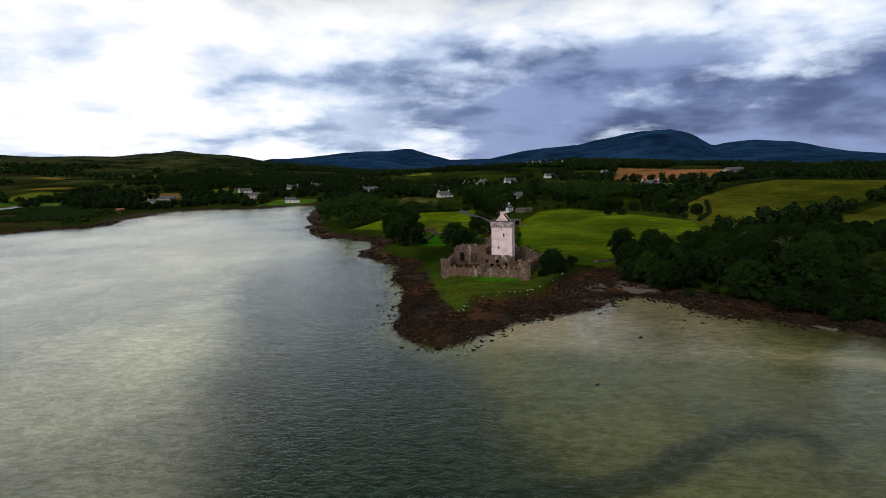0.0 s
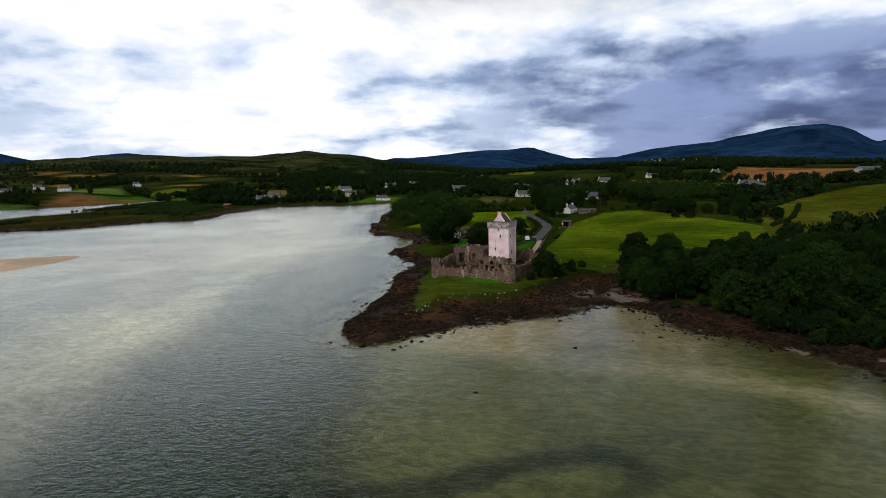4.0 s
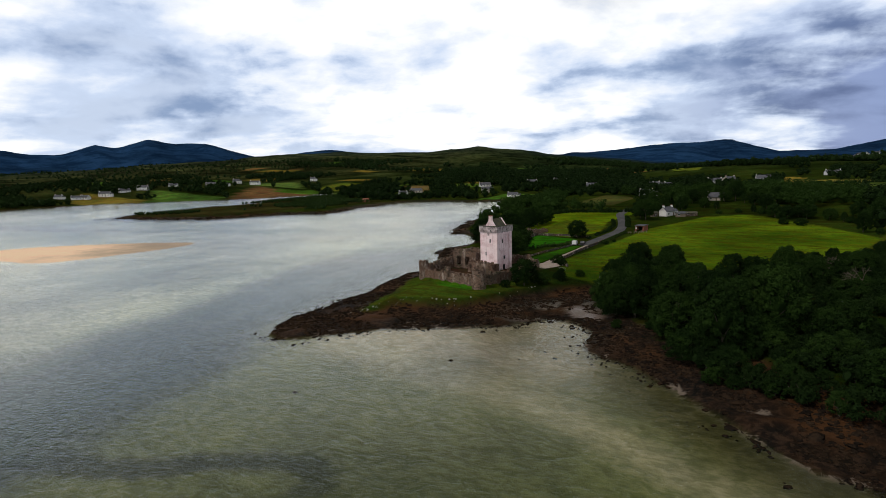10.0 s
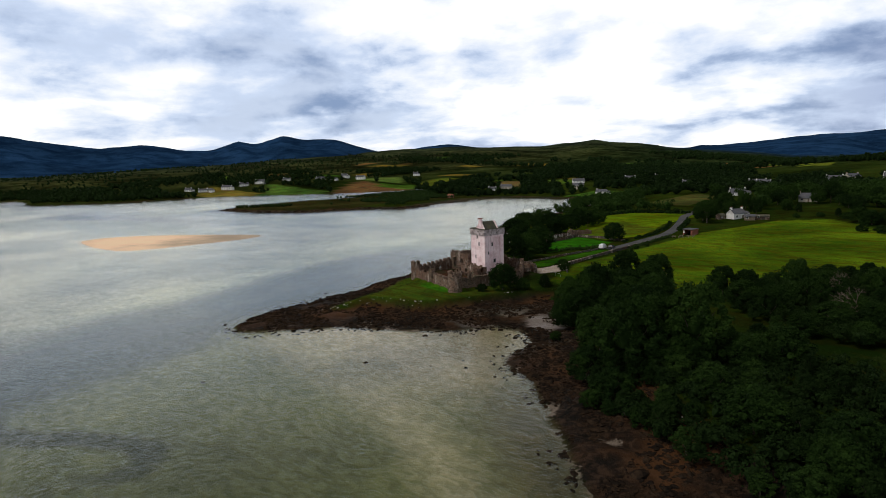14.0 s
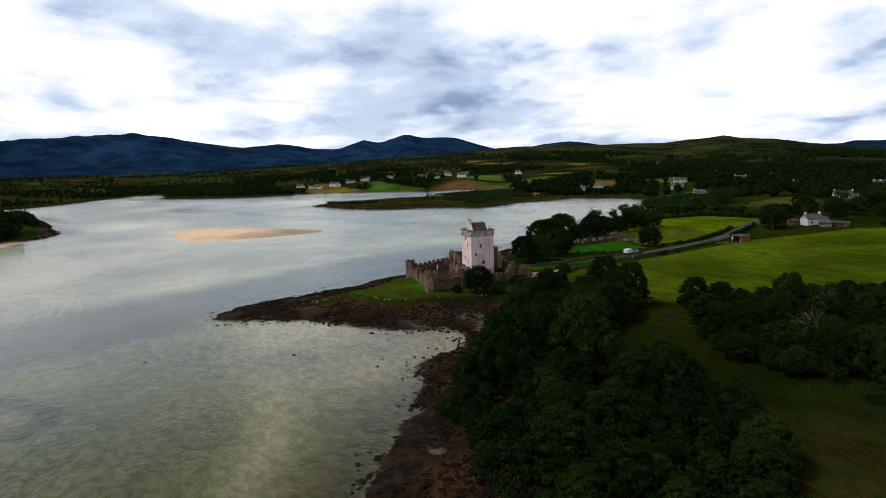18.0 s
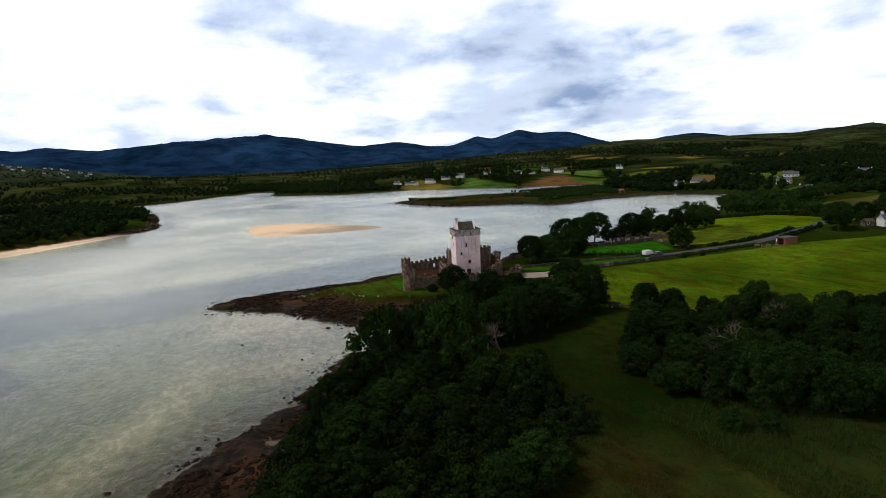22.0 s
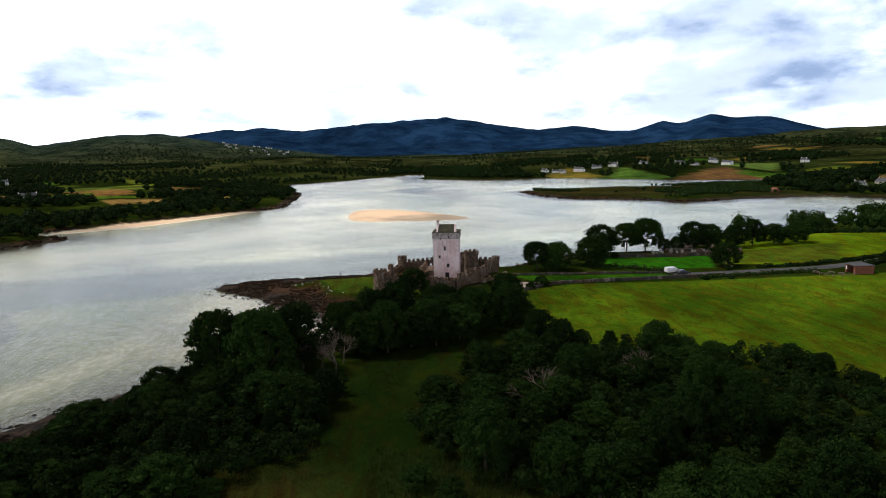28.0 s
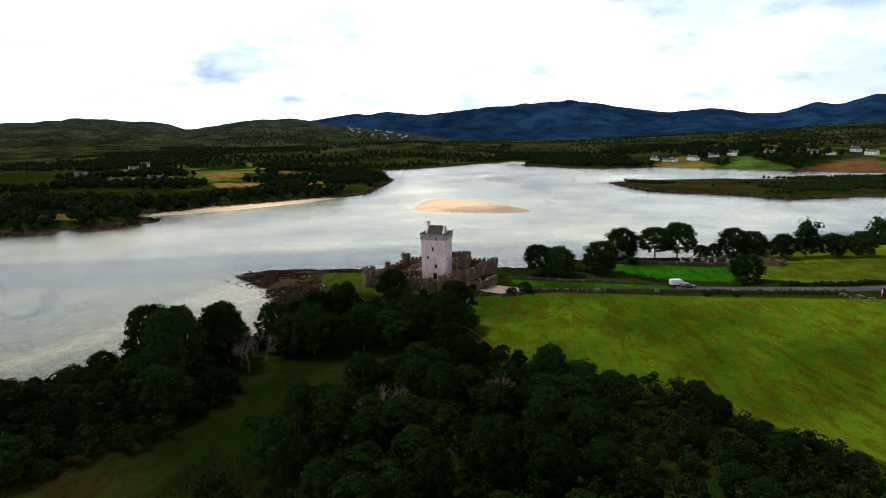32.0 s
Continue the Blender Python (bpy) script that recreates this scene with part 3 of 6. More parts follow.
def lie(x, y):
    """Height of the ground, the distance inland, and how much of it is weedy foreshore."""
    x, y = np.asarray(x, float), np.asarray(y, float)
    wob = (fbm(x, y, 16, 3, 3) - 0.5) * 6
    inland = -inside(SHORE, x, y) + wob * ss(np.hypot(x - 30, y - 190), 900, 60)
    lx, ly = (x - CASTLE[0]) * _c + (y - CASTLE[1]) * _s, -(x - CASTLE[0]) * _s + (y - CASTLE[1]) * _c
    width = 8.5 + 7 * np.exp(-(((x - 8) / 30) ** 2 + ((y - 150) / 24) ** 2)) + 15 * np.exp(-(((x - 53) / 13) ** 2 + ((y - 196) / 16) ** 2)) + 4 * (fbm(x, y, 22, 5, 2) - 0.5) + 7 * ss(x, 66, 84)
    z = 1.25 * np.clip(inland / width, 0, 1) + 2.5 * (1 - 0.8 * ss(np.hypot(x - 30, y - 190), 330, 600)) * ss(inland, width, width + 9) + 1.0 * ss(inland, 28, 90)
    rough = (fbm(x, y, 4.5, 8, 3) - 0.42) * 1.5 * ss(inland, -3, 1) * ss(width + 1 - inland, 0, 5)
    bare = ss(-inside(GRASS_TIP, x, y) + 2.5 * (fbm(x, y, 6, 71, 2) - 0.5), -0.4, 1.6) * ss(y, 222, 212) * ss(x, 64, 58) * ss(np.hypot(x - 20, y - 185), 75, 65)
    z = z * (1 - bare) + np.minimum(z, 0.25 + 0.05 * np.clip(inland, 0, 40)) * bare + rough
    rect = np.hypot(np.maximum(np.abs(lx + 2.7) - 13.4, 0), np.maximum(np.abs(ly + 3) - 16.4, 0))
    z = np.maximum(z, 5.2 + 0.9 * np.exp(-(lx ** 2 + ly ** 2) / 90) - 2.0 * ss(rect, 0.2, 2.2) - 1.6 * ss(rect, 2.2, 12) - 8 * ss(rect, 12, 40))
    z = z + (0.0215 * np.clip(y - 290, 0, 520) + 0.034 * np.clip(x, 0, 300) * ss(y, 340, 500)) * ss(x, -260, -140) * ss(inland, 5, 70)
    z = z + 14 * np.exp(-(((x + 900) / 260) ** 2 + ((y - 700) / 260) ** 2)) * ss(inland, 15, 120) + 9 * np.exp(-(((x + 800) / 420) ** 2 + ((y + 330) / 300) ** 2)) * ss(inland, 30, 300)
    z = z + 19 * np.exp(-(((x - 330) / 280) ** 2 + ((y - 1740) / 260) ** 2))
    z = z + 4 * (fbm(x, y, 140, 11, 3) - 0.4) * ss(inland, 50, 220)
    moor = ss(-x, 500, 1500) * ss(inland, 30, 300)
    z = z + moor * (14 + 26 * fbm(x, y, 420, 21, 4))
    for line, far, near, back, rg, seed in ((FAR_CREST + FAR_CREST_EAST, 4150, 900, 420, 0.5, 30), (WEST_CREST, 2600, 700, 500, 0.4, 33),
                                            (MOOR_CREST, 2150, 760, 700, 0.25, 36), (MID_CREST, 3150, 650, 500, 0.3, 39), (TOWN_CREST, 1080, 420, 500, 0.2, 42)):
        z = np.maximum(z, (crest(x, y, line, far, near, back, rg, seed) + np.minimum(z, 6)) * ss(inland, 0, 150))
    depth = 0.20 + 0.0016 * np.clip(-inland, 0, 90) + 0.5 * (fbm(x, y, 60, 50, 3) - 0.45) * ss(-inland, 8, 40)
    depth = depth + (2.5 - 2.5 * ss(y, 190, 310)) * ss(inside(CHANNEL, x, y) + 5 * (fbm(x, y, 26, 51, 3) - 0.5), -10, 13) * ss(-inland, 0, 14)
    gd, gw = along(GULLY, x, y)
    depth = depth + 0.3 * ss(-gd, -5.5, -1.0) * (1 - 0.7 * ss(gw, 0.55, 0.8))
    floor = -np.clip(depth, 0.12, 5)
    for bar, top, soft in ((SANDBANK, 0.27, 13), (BEACH, 0.45, 9), (FAR_BANK, -0.06, 28)):
        floor = floor + np.maximum(top - floor, 0) * ss(inside(bar, x, y), -soft, soft)
    shore = ss(inland, -1.5, 0.5) * ss(width + 2.5 + 6 * ss(x, 80, 96) - inland, 0, 3.5) * ss(np.hypot(x, y - 200), 820, 330)
    shore = np.maximum(shore, bare * ss(inland, -1.5, 0.5))
    z = np.where(inland > 0, np.maximum(z, 0.02), np.minimum(floor, 0.5 + inland * 0))
    return z, inland, shore


def ground(x, y):
    return float(lie(np.array([x]), np.array([y]))[0][0])


FIELDS = [  # colour of the grass or crop, outline
    ((0.076, 0.152, 0.008), [(57, 208), (38, 218), (29, 250), (33, 287), (39, 350), (58, 402), (80, 412), (118, 372), (140, 335), (128, 296), (108, 271), (95, 246), (88, 234), (76, 226)]),
    ((0.090, 0.182, 0.007), [(-62, 356), (-28, 333), (8, 312), (18, 330), (10, 372), (16, 424), (-30, 420), (-48, 392)]),
    ((0.022, 0.135, 0.007), [(5, 268), (15, 305), (-13, 319), (-20, 276)]),
    ((0.030, 0.130, 0.008), [(12, 234), (20, 284), (24, 284), (22, 238)]),
    ((0.060, 0.108, 0.010), [(-18, 328), (8, 318), (16, 352), (-18, 380)]),
    ((0.060, 0.090, 0.010), [(128, 305), (178, 320), (310, 430), (400, 545), (300, 560), (180, 440), (150, 400)]),
    ((0.060, 0.088, 0.012), [(185, 312), (320, 420), (460, 500), (520, 380), (300, 250)]),
    ((0.20, 0.125, 0.055), [(188, 700), (240, 580), (330, 640), (420, 960), (294, 1080)]),
    ((0.13, 0.15, 0.03), [(80, 720), (185, 690), (180, 730), (90, 770)]),
    ((0.055, 0.10, 0.02), [(90, 560), (150, 500), (230, 570), (185, 680), (90, 690)]),
    ((0.045, 0.060, 0.017), [(-50, 480), (-14, 470), (-14, 540), (-48, 575)]),
    ((0.030, 0.11, 0.014), [(20, 600), (70, 590), (80, 660), (30, 680)]),
    ((0.045, 0.13, 0.016), [(-212, 628), (-176, 645), (-150, 690), (-205, 690)]),
    ((0.040, 0.105, 0.018), [(-470, 655), (-438, 690), (-500, 800), (-560, 780)]),
    ((0.045, 0.10, 0.02), [(-300, 735), (-276, 770), (-330, 830), (-360, 780)]),
    ((0.10, 0.09, 0.035), [(-380, 700), (-330, 700), (-350, 760), (-420, 770)]),
    ((0.06, 0.105, 0.02), [(-400, 900), (-300, 900), (-320, 1020), (-440, 1010)]),
    ((0.13, 0.13, 0.025), [(-770, 455), (-690, 480), (-720, 545), (-850, 520)]),
    ((0.045, 0.115, 0.02), [(-685, 485), (-600, 545), (-640, 620), (-790, 600), (-715, 548)]),
    ((0.085, 0.062, 0.027), [(-590, 580), (-530, 640), (-590, 760), (-700, 730), (-640, 630)]),
    ((0.055, 0.115, 0.025), [(-720, 740), (-640, 780), (-720, 840), (-800, 790)]),
    ((0.15, 0.11, 0.04), [(-455, -269), (-497, -191), (-405, -130), (-370, -190)]),
    ((0.15, 0.12, 0.04), [(-350, -60), (-400, -90), (-450, 20), (-392, 34)]),
    ((0.16, 0.13, 0.03), [(-326, 40), (-380, 40), (-388, 62), (-330, 66)]),
    ((0.17, 0.14, 0.025), [(-160, -100), (-130, -70), (-128, -41), (-155, -56)]),
    ((0.06, 0.10, 0.02), [(-560, -230), (-640, -150), (-560, -100), (-500, -160)]),
    ((0.040, 0.054, 0.012), [(136, 158), (152, 150), (190, 160), (190, 190), (150, 190), (132, 178)]),
    ((0.026, 0.046, 0.010), [(130, 190), (150, 190), (195, 190), (195, 215), (150, 216), (136, 205)]),
]
_rs = random.Random(31)
for _k in range(64):  # small pastures scattered over the far slopes
    if _k < 34:
        _x, _y = _rs.uniform(-560, 330), _rs.uniform(620, 1500)
    elif _k < 50:
        _x, _y = _rs.uniform(-1100, -560), _rs.uniform(520, 1250)
    else:
        _x, _y = _rs.uniform(-800, -320), _rs.uniform(-420, -60)
    _a, _w, _h = _rs.uniform(0, 3.1), _rs.uniform(16, 46), _rs.uniform(14, 34)
    _t = _rs.choice(((0.05, 0.115, 0.012), (0.075, 0.12, 0.014), (0.13, 0.12, 0.022), (0.035, 0.10, 0.012), (0.12, 0.085, 0.03)))
    FIELDS.append((_t, [(_x + math.cos(_a) * _w * u - math.sin(_a) * _h * v, _y + math.sin(_a) * _w * u + math.cos(_a) * _h * v)
                        for u, v in ((-1, -1), (1, -0.8), (0.9, 1), (-0.8, 0.9))]))



def lines(lo, core_lo, core_hi, hi, step, growth, cap):
    core = list(np.arange(core_lo, core_hi, step))
    right, left, s = [core[-1]], [core[0]], step
    while right[-1] < hi or left[-1] > lo:
        s = min(s * growth, cap)
        right.append(right[-1] + s)
        left.append(left[-1] - s)
    return np.array([v for v in reversed(left[1:]) if v > lo - cap] + core + [v for v in right[1:] if v < hi + cap])


def sheet(name, xs, ys, z, mat, layers):
    """One grid mesh, with colour or float layers on its corners."""
    nx, ny = len(xs), len(ys)
    gx, gy = np.meshgrid(xs, ys)
    co = np.stack([gx, gy, z], -1).reshape(-1, 3)
    i = (np.arange(ny - 1)[:, None] * nx + np.arange(nx - 1)[None, :]).reshape(-1)
    quads = np.stack([i, i + 1, i + nx + 1, i + nx], 1)
    me = bpy.data.meshes.new(name)
    me.vertices.add(len(co))
    me.vertices.foreach_set("co", co.ravel())
    me.loops.add(quads.size)
    me.loops.foreach_set("vertex_index", quads.ravel().astype(np.int32))
    me.polygons.add(len(quads))
    me.polygons.foreach_set("loop_start", (np.arange(len(quads)) * 4).astype(np.int32))
    me.update(calc_edges=True)
    me.shade_smooth()
    for key, values in layers.items():
        if values.ndim == 3:
            at = me.color_attributes.new(key, "FLOAT_COLOR", "POINT")
            at.data.foreach_set("color", np.concatenate([values, np.ones(values.shape[:2] + (1,))], -1).ravel().astype(np.float32))
        else:
            at = me.attributes.new(key, "FLOAT", "POINT")
            at.data.foreach_set("value", values.ravel().astype(np.float32))
    me.materials.append(mat)
    return new(name, me)


xs, ys = lines(-4900, -32, 136, 4900, 1.15, 1.021, 40), lines(-4900, 124, 300, 4900, 1.15, 1.021, 40)
gx, gy = np.meshgrid(xs, ys)
gz, inland, shore = lie(gx, gy)
cover = np.empty(gz.shape + (3,))
cover[:] = (0.020, 0.041, 0.006)
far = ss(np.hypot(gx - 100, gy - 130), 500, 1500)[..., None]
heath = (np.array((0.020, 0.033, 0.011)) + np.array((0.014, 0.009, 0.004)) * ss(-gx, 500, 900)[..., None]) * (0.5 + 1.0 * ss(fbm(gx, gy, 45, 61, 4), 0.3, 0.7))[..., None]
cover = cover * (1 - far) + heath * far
# distance haze is painted into the base colour of the far hills
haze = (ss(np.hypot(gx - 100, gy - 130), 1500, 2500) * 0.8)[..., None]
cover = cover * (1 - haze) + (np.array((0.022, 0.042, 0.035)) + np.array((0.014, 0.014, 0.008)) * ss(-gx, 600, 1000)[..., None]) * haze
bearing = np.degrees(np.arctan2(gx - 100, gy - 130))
# the farthest mountains take a stronger blue haze in their colour
blue_haze = np.maximum(ss(np.hypot(gx - 100, gy - 130), 2300, 2850), ss(np.hypot(gx - 100, gy - 130), 1700, 2300) * ss(bearing, -26, -20))[..., None]
cover = cover * (1 - blue_haze) + np.array((0.011, 0.034, 0.084)) * (0.4 + 1.2 * fbm(gx, gy, 300, 63, 5))[..., None] * blue_haze
moorland = far[..., 0].copy()
for n, (color, outline) in enumerate(FIELDS):
    color = np.array(color) * (1.3 if outline[0][0] < -560 else 1.4 if n > 7 and outline[0][0] < 120 else 1.0)
    d = inside(np.array(outline, float), gx, gy)
    k = (ss(d + 6 * (fbm(gx, gy, 9, 77, 3) - 0.5), -5, 4) if 120 < outline[0][0] < 140 and outline[0][1] < 200 else ss(d, -0.6, 0.6))[..., None]
    cover = cover * (1 - k) + np.array(color) * k
    moorland = moorland * (1 - k[..., 0])
k = (ss(inside(GRASS_TIP, gx, gy), 0, 2) * ss(-gy, -214, -206) * ss(-gx, -44, -36))[..., None]
cover = cover * (1 - k) + np.array((0.042, 0.082, 0.010)) * k
lx, ly = (gx - CASTLE[0]) * _c + (gy - CASTLE[1]) * _s, -(gx - CASTLE[0]) * _s + (gy - CASTLE[1]) * _c
k = (ss(8 - np.abs(lx - 2), -2, 2) * ss(-ly, 20.0, 21.0) * ss(ly, -25.5, -23.8))[..., None]
cover = cover * (1 - k) + np.array((0.03, 0.13, 0.008)) * k
k = (ss(13.2 - np.abs(lx + 2.6), -0.6, 0.6) * ss(15.6 - np.abs(ly + 3.8), -0.6, 0.6))[..., None]
cover = cover * (1 - k) + np.array((0.055, 0.042, 0.026)) * k
k = (ss(-gx, 300, 330) * ss(gx, -620, -560) * ss(gy, 300, 330) * ss(-gy, -620, -560) * ss(inland, 0, 10))[..., None] * 0.8
cover = cover * (1 - k) + np.array((0.036, 0.040, 0.014)) * k
sand = np.array((0.78, 0.585, 0.43))
flow = fbm(gx * 0.5 - gy * 0.3, gy * 0.55 + gx * 0.9, 44, 66, 4)
bed = np.array((0.200, 0.212, 0.090)) * (0.8 + 0.4 * flow)[..., None]
k = ss(-12 - 0.22 * (gy - 70) - gx, -4, 18)[..., None]
bed = bed * (1 - k) + np.array((0.76, 0.745, 0.66)) * ((0.80 + 0.4 * ss(flow, 0.25, 0.7)) * (0.62 + 0.38 * ss(gy, 60, 150)))[..., None] * k
k = (ss(gy, 116, 146) * ss(gx, 0, 14) * ss(-gy, -260, -230) * ss(-gx, -92, -60))[..., None]
bed = bed * (1 - k) + np.array((0.43, 0.35, 0.265)) * k
away = np.hypot(gx - 40, gy - 190)
rim = (ss(-inland / (1 + ss(away, 450, 900) * 1.6), 24, 6) * ss(away, 120, 260))[..., None]
bed = bed * (1 - rim) + np.array((0.045, 0.030, 0.018)) * rim
rim = (ss(-inland, 20, 3) * ss(gx, 62, 90) * ss(-gx, -260, -200) * 0.75)[..., None]
bed = bed * (1 - rim) + np.array((0.085, 0.062, 0.032)) * rim
sd, sw = along(SPIT, gx, gy)
k = (np.exp(-(sd / (7.0 - 3.0 * sw)) ** 2) * (0.35 + 0.4 * ss(sw, 0.1, 0.4)))[..., None]
bed = bed * (1 - k) + np.array((0.46, 0.40, 0.30)) * k
gd, gw = along(GULLY, gx, gy)
k = (ss(-gd + 1.5 * (fbm(gx, gy, 5, 74, 2) - 0.5), -4.0 + 1.6 * gw, -1.6) * (1 - 0.75 * ss(gw, 0.5, 0.75)))[..., None] * 0.8
bed = bed * (1 - k) + np.array((0.062, 0.066, 0.036)) * k
under = ss(-inland, -0.5, 1.0)[..., None]
cover = cover * (1 - under) + bed * under
for line in (SANDBANK, BEACH):
    edge = inside(line, gx, gy) + 1.5 * (fbm(gx, gy, 12, 81, 2) - 0.5)
    k = (ss(edge, -26, -3) * 0.8)[..., None]
    cover = cover * (1 - k * under) + np.array((0.86, 0.80, 0.70)) * k * under
    k = ss(edge, -1.8, 1.2)[..., None]
    cover = cover * (1 - k) + sand * k
turf = ss(inland, -0.5, 1.0) * (1 - 0.6 * moorland) * (1 - 0.85 * np.maximum(blue_haze[..., 0], haze[..., 0])) * (1 - np.maximum(ss(inside(SANDBANK, gx, gy), -6, 0), ss(inside(BEACH, gx, gy), -6, 0)))
shore = shore * (1 - ss(inside(BEACH, gx, gy), -6, 2))
mud = np.exp(-((gx - 54) / 13) ** 2 - ((gy - 179) / 13) ** 2) * 1.5 * ss(fbm(gx, gy, 5, 79, 3), 0.38, 0.50) * ss(inland, -0.5, 1.0) * (shore > 0.3)
mud = np.clip(mud, 0, 1)
shore = shore * (1 - 0.85 * mud)
cover = cover * (1 - mud[..., None]) + np.array((0.185, 0.152, 0.128)) * mud[..., None]
turf = turf * (1 - 0.8 * mud)
land = sheet("ground", xs, ys, gz, GROUND, {"cover": cover, "shore": shore, "turf": turf, "mud": mud, "heath": moorland * ss(inland, 0, 10) * (1 - 0.75 * blue_haze[..., 0])})
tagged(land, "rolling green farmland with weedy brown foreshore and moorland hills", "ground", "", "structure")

wx, wy = lines(-1150, -40, 140, 620, 2.0, 1.03, 14), lines(-560, 60, 300, 900, 2.0, 1.03, 14)
hx, hy = np.meshgrid(wx, wy)
hz = lie(hx, hy)[0]
murk = np.clip(1 - np.exp(np.minimum(hz + 0.12, 0) / 1.5), 0, 1)
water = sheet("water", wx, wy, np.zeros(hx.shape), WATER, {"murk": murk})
tagged(water, "calm greenish estuary water with fine wind ripples over sand", "water", "", "structure")

# ---------- trees ----------
def cards(centres, normals, size, rs, lean=0.7):
    """Small bent leaf sprays at the given places, facing roughly along the normals."""
    n = len(centres)
    nr = normals + rs.normal(0, lean, (n, 3))
    nr /= np.linalg.norm(nr, axis=1)[:, None] + 1e-9
    t = np.cross(nr, rs.normal(0, 1, (n, 3)))
    t /= np.linalg.norm(t, axis=1)[:, None] + 1e-9
    b = np.cross(nr, t)
    s = (size * rs.uniform(0.6, 1.35, n))[:, None]
    v = np.stack([centres - t * s, centres - b * s * 0.55 + nr * s * 0.25, centres + t * s, centres + b * s * 0.55 + nr * s * 0.25], 1)
    return v.reshape(-1, 3), np.arange(4 * n).reshape(n, 4)


BALL = [(0, 0, 1), (0.89, 0, 0.45), (0.28, 0.85, 0.45), (-0.72, 0.53, 0.45), (-0.72, -0.53, 0.45), (0.28, -0.85, 0.45),
        (0.72, 0.53, -0.45), (-0.28, 0.85, -0.45), (-0.89, 0, -0.45), (-0.28, -0.85, -0.45), (0.72, -0.53, -0.45), (0, 0, -1)]
BALL_FACES = [(0, 1, 2), (0, 2, 3), (0, 3, 4), (0, 4, 5), (0, 5, 1), (1, 6, 2), (2, 7, 3), (3, 8, 4), (4, 9, 5), (5, 10, 1),
              (2, 6, 7), (3, 7, 8), (4, 8, 9), (5, 9, 10), (1, 10, 6), (11, 7, 6), (11, 8, 7), (11, 9, 8), (11, 10, 9), (11, 6, 10)]


def crown_geometry(seed, wide, tall, low, lobes, per_lobe, leaf, taper=0.0, airy=False):
    """Lobes of leaf sprays round dark cores, over an uneven dome from height low to tall."""
    rs = np.random.RandomState(seed)
    v, f, count = [], [], 0
    skew = rs.uniform(0.8, 1.2, 6)
    for k in range(lobes + (0 if airy else 1)):
        ang, h = k * 2.4 + rs.uniform(-0.4, 0.4), ((k + 0.5) / lobes) ** 0.85
        reach = (0.72 + 0.28 * h / 0.35) if h < 0.35 else math.sqrt(max(0.02, 1 - ((h - 0.35) / 0.66) ** 2))
        reach *= (1 - taper * h) * skew[int(ang / 1.05) % 6]
        r = reach * wide * rs.uniform(0.66, 1.0)
        c = np.array((r * math.cos(ang), r * math.sin(ang), low + (tall - low) * (0.08 + 0.84 * h)))
        size = wide * (0.10 + 0.17 * rs.rand() ** 1.4) * (1 - 0.4 * taper * h)
        flat = np.array((1, 1, 0.75))
        if k == lobes:
            c, size, flat = np.array((0, 0, low + (tall - low) * 0.46)), wide * 0.56, np.array((1, 1, (tall - low) / wide * 0.52))
        n = int(per_lobe * (0.45 + 4.0 * size / wide)) if k < lobes else 1
        d = rs.normal(0, 1, (n, 3))
        d /= np.linalg.norm(d, axis=1)[:, None]
        d[:, 2] = np.where(d[:, 2] < -0.45, -d[:, 2], d[:, 2])
        pts = c + d * size * flat * rs.uniform(0.7, 1.3, (n, 1))
        a, b = cards(pts, d, leaf, rs)
        core = np.array(BALL) * size * (0.5 if airy else 0.84 if k == lobes else 0.6) * rs.uniform(0.85, 1.1, (12, 1)) * flat + c
        v += [a, core]
        f += [tuple(q) for q in (b + count)] + [tuple(i + count + len(a) for i in t) for t in BALL_FACES]
        count += len(a) + 12
    return np.concatenate(v), f


def tree_kind(seed, wide, tall, low, lobes, per_lobe, leaf, mat, label, taper=0.0, trunk=0.35, airy=False):
    root = thing("tree", Matrix(), label, "tree")
    rs = random.Random(seed)
    s = Shape()
    fork = low + (tall - low) * 0.3
    s.limb((0, 0, -0.6), (0.1, 0, fork), trunk, trunk * 0.62, 8)
    for k in range(5):
        a = k * 1.26 + rs.uniform(-0.4, 0.4)
        s.limb((0.1, 0, fork * rs.uniform(0.55, 0.95)), (math.cos(a) * wide * 0.62, math.sin(a) * wide * 0.62, low + (tall - low) * rs.uniform(0.35, 0.75)), trunk * 0.45, 0.05, 5)
    s.make("trunk", BARK, root)
    v, f = crown_geometry(seed, wide, tall, low, lobes, per_lobe, leaf, taper, airy)
    solid("crown", v, f, mat, root)
    return root


random.seed(4)
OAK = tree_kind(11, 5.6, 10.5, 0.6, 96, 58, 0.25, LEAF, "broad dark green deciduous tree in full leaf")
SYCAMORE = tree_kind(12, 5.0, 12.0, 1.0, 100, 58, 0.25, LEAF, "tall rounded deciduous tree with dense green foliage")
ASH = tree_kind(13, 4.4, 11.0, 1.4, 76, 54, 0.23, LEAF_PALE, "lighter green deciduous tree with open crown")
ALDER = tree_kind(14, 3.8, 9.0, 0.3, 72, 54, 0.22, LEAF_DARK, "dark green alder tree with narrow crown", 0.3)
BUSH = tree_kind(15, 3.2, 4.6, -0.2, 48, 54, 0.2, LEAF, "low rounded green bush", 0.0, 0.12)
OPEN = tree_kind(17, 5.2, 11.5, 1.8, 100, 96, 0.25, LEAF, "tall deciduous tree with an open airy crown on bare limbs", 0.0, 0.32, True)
KINDS = {"open": OPEN, "oak": OAK, "sycamore": SYCAMORE, "ash": ASH, "alder": ALDER, "bush": BUSH}
for k, ob in KINDS.items():
    if k == "bush":
        for o in (ob, *ob.children):
            o["category"] = "bush" if o is ob else ""
        ob.name = "bush"
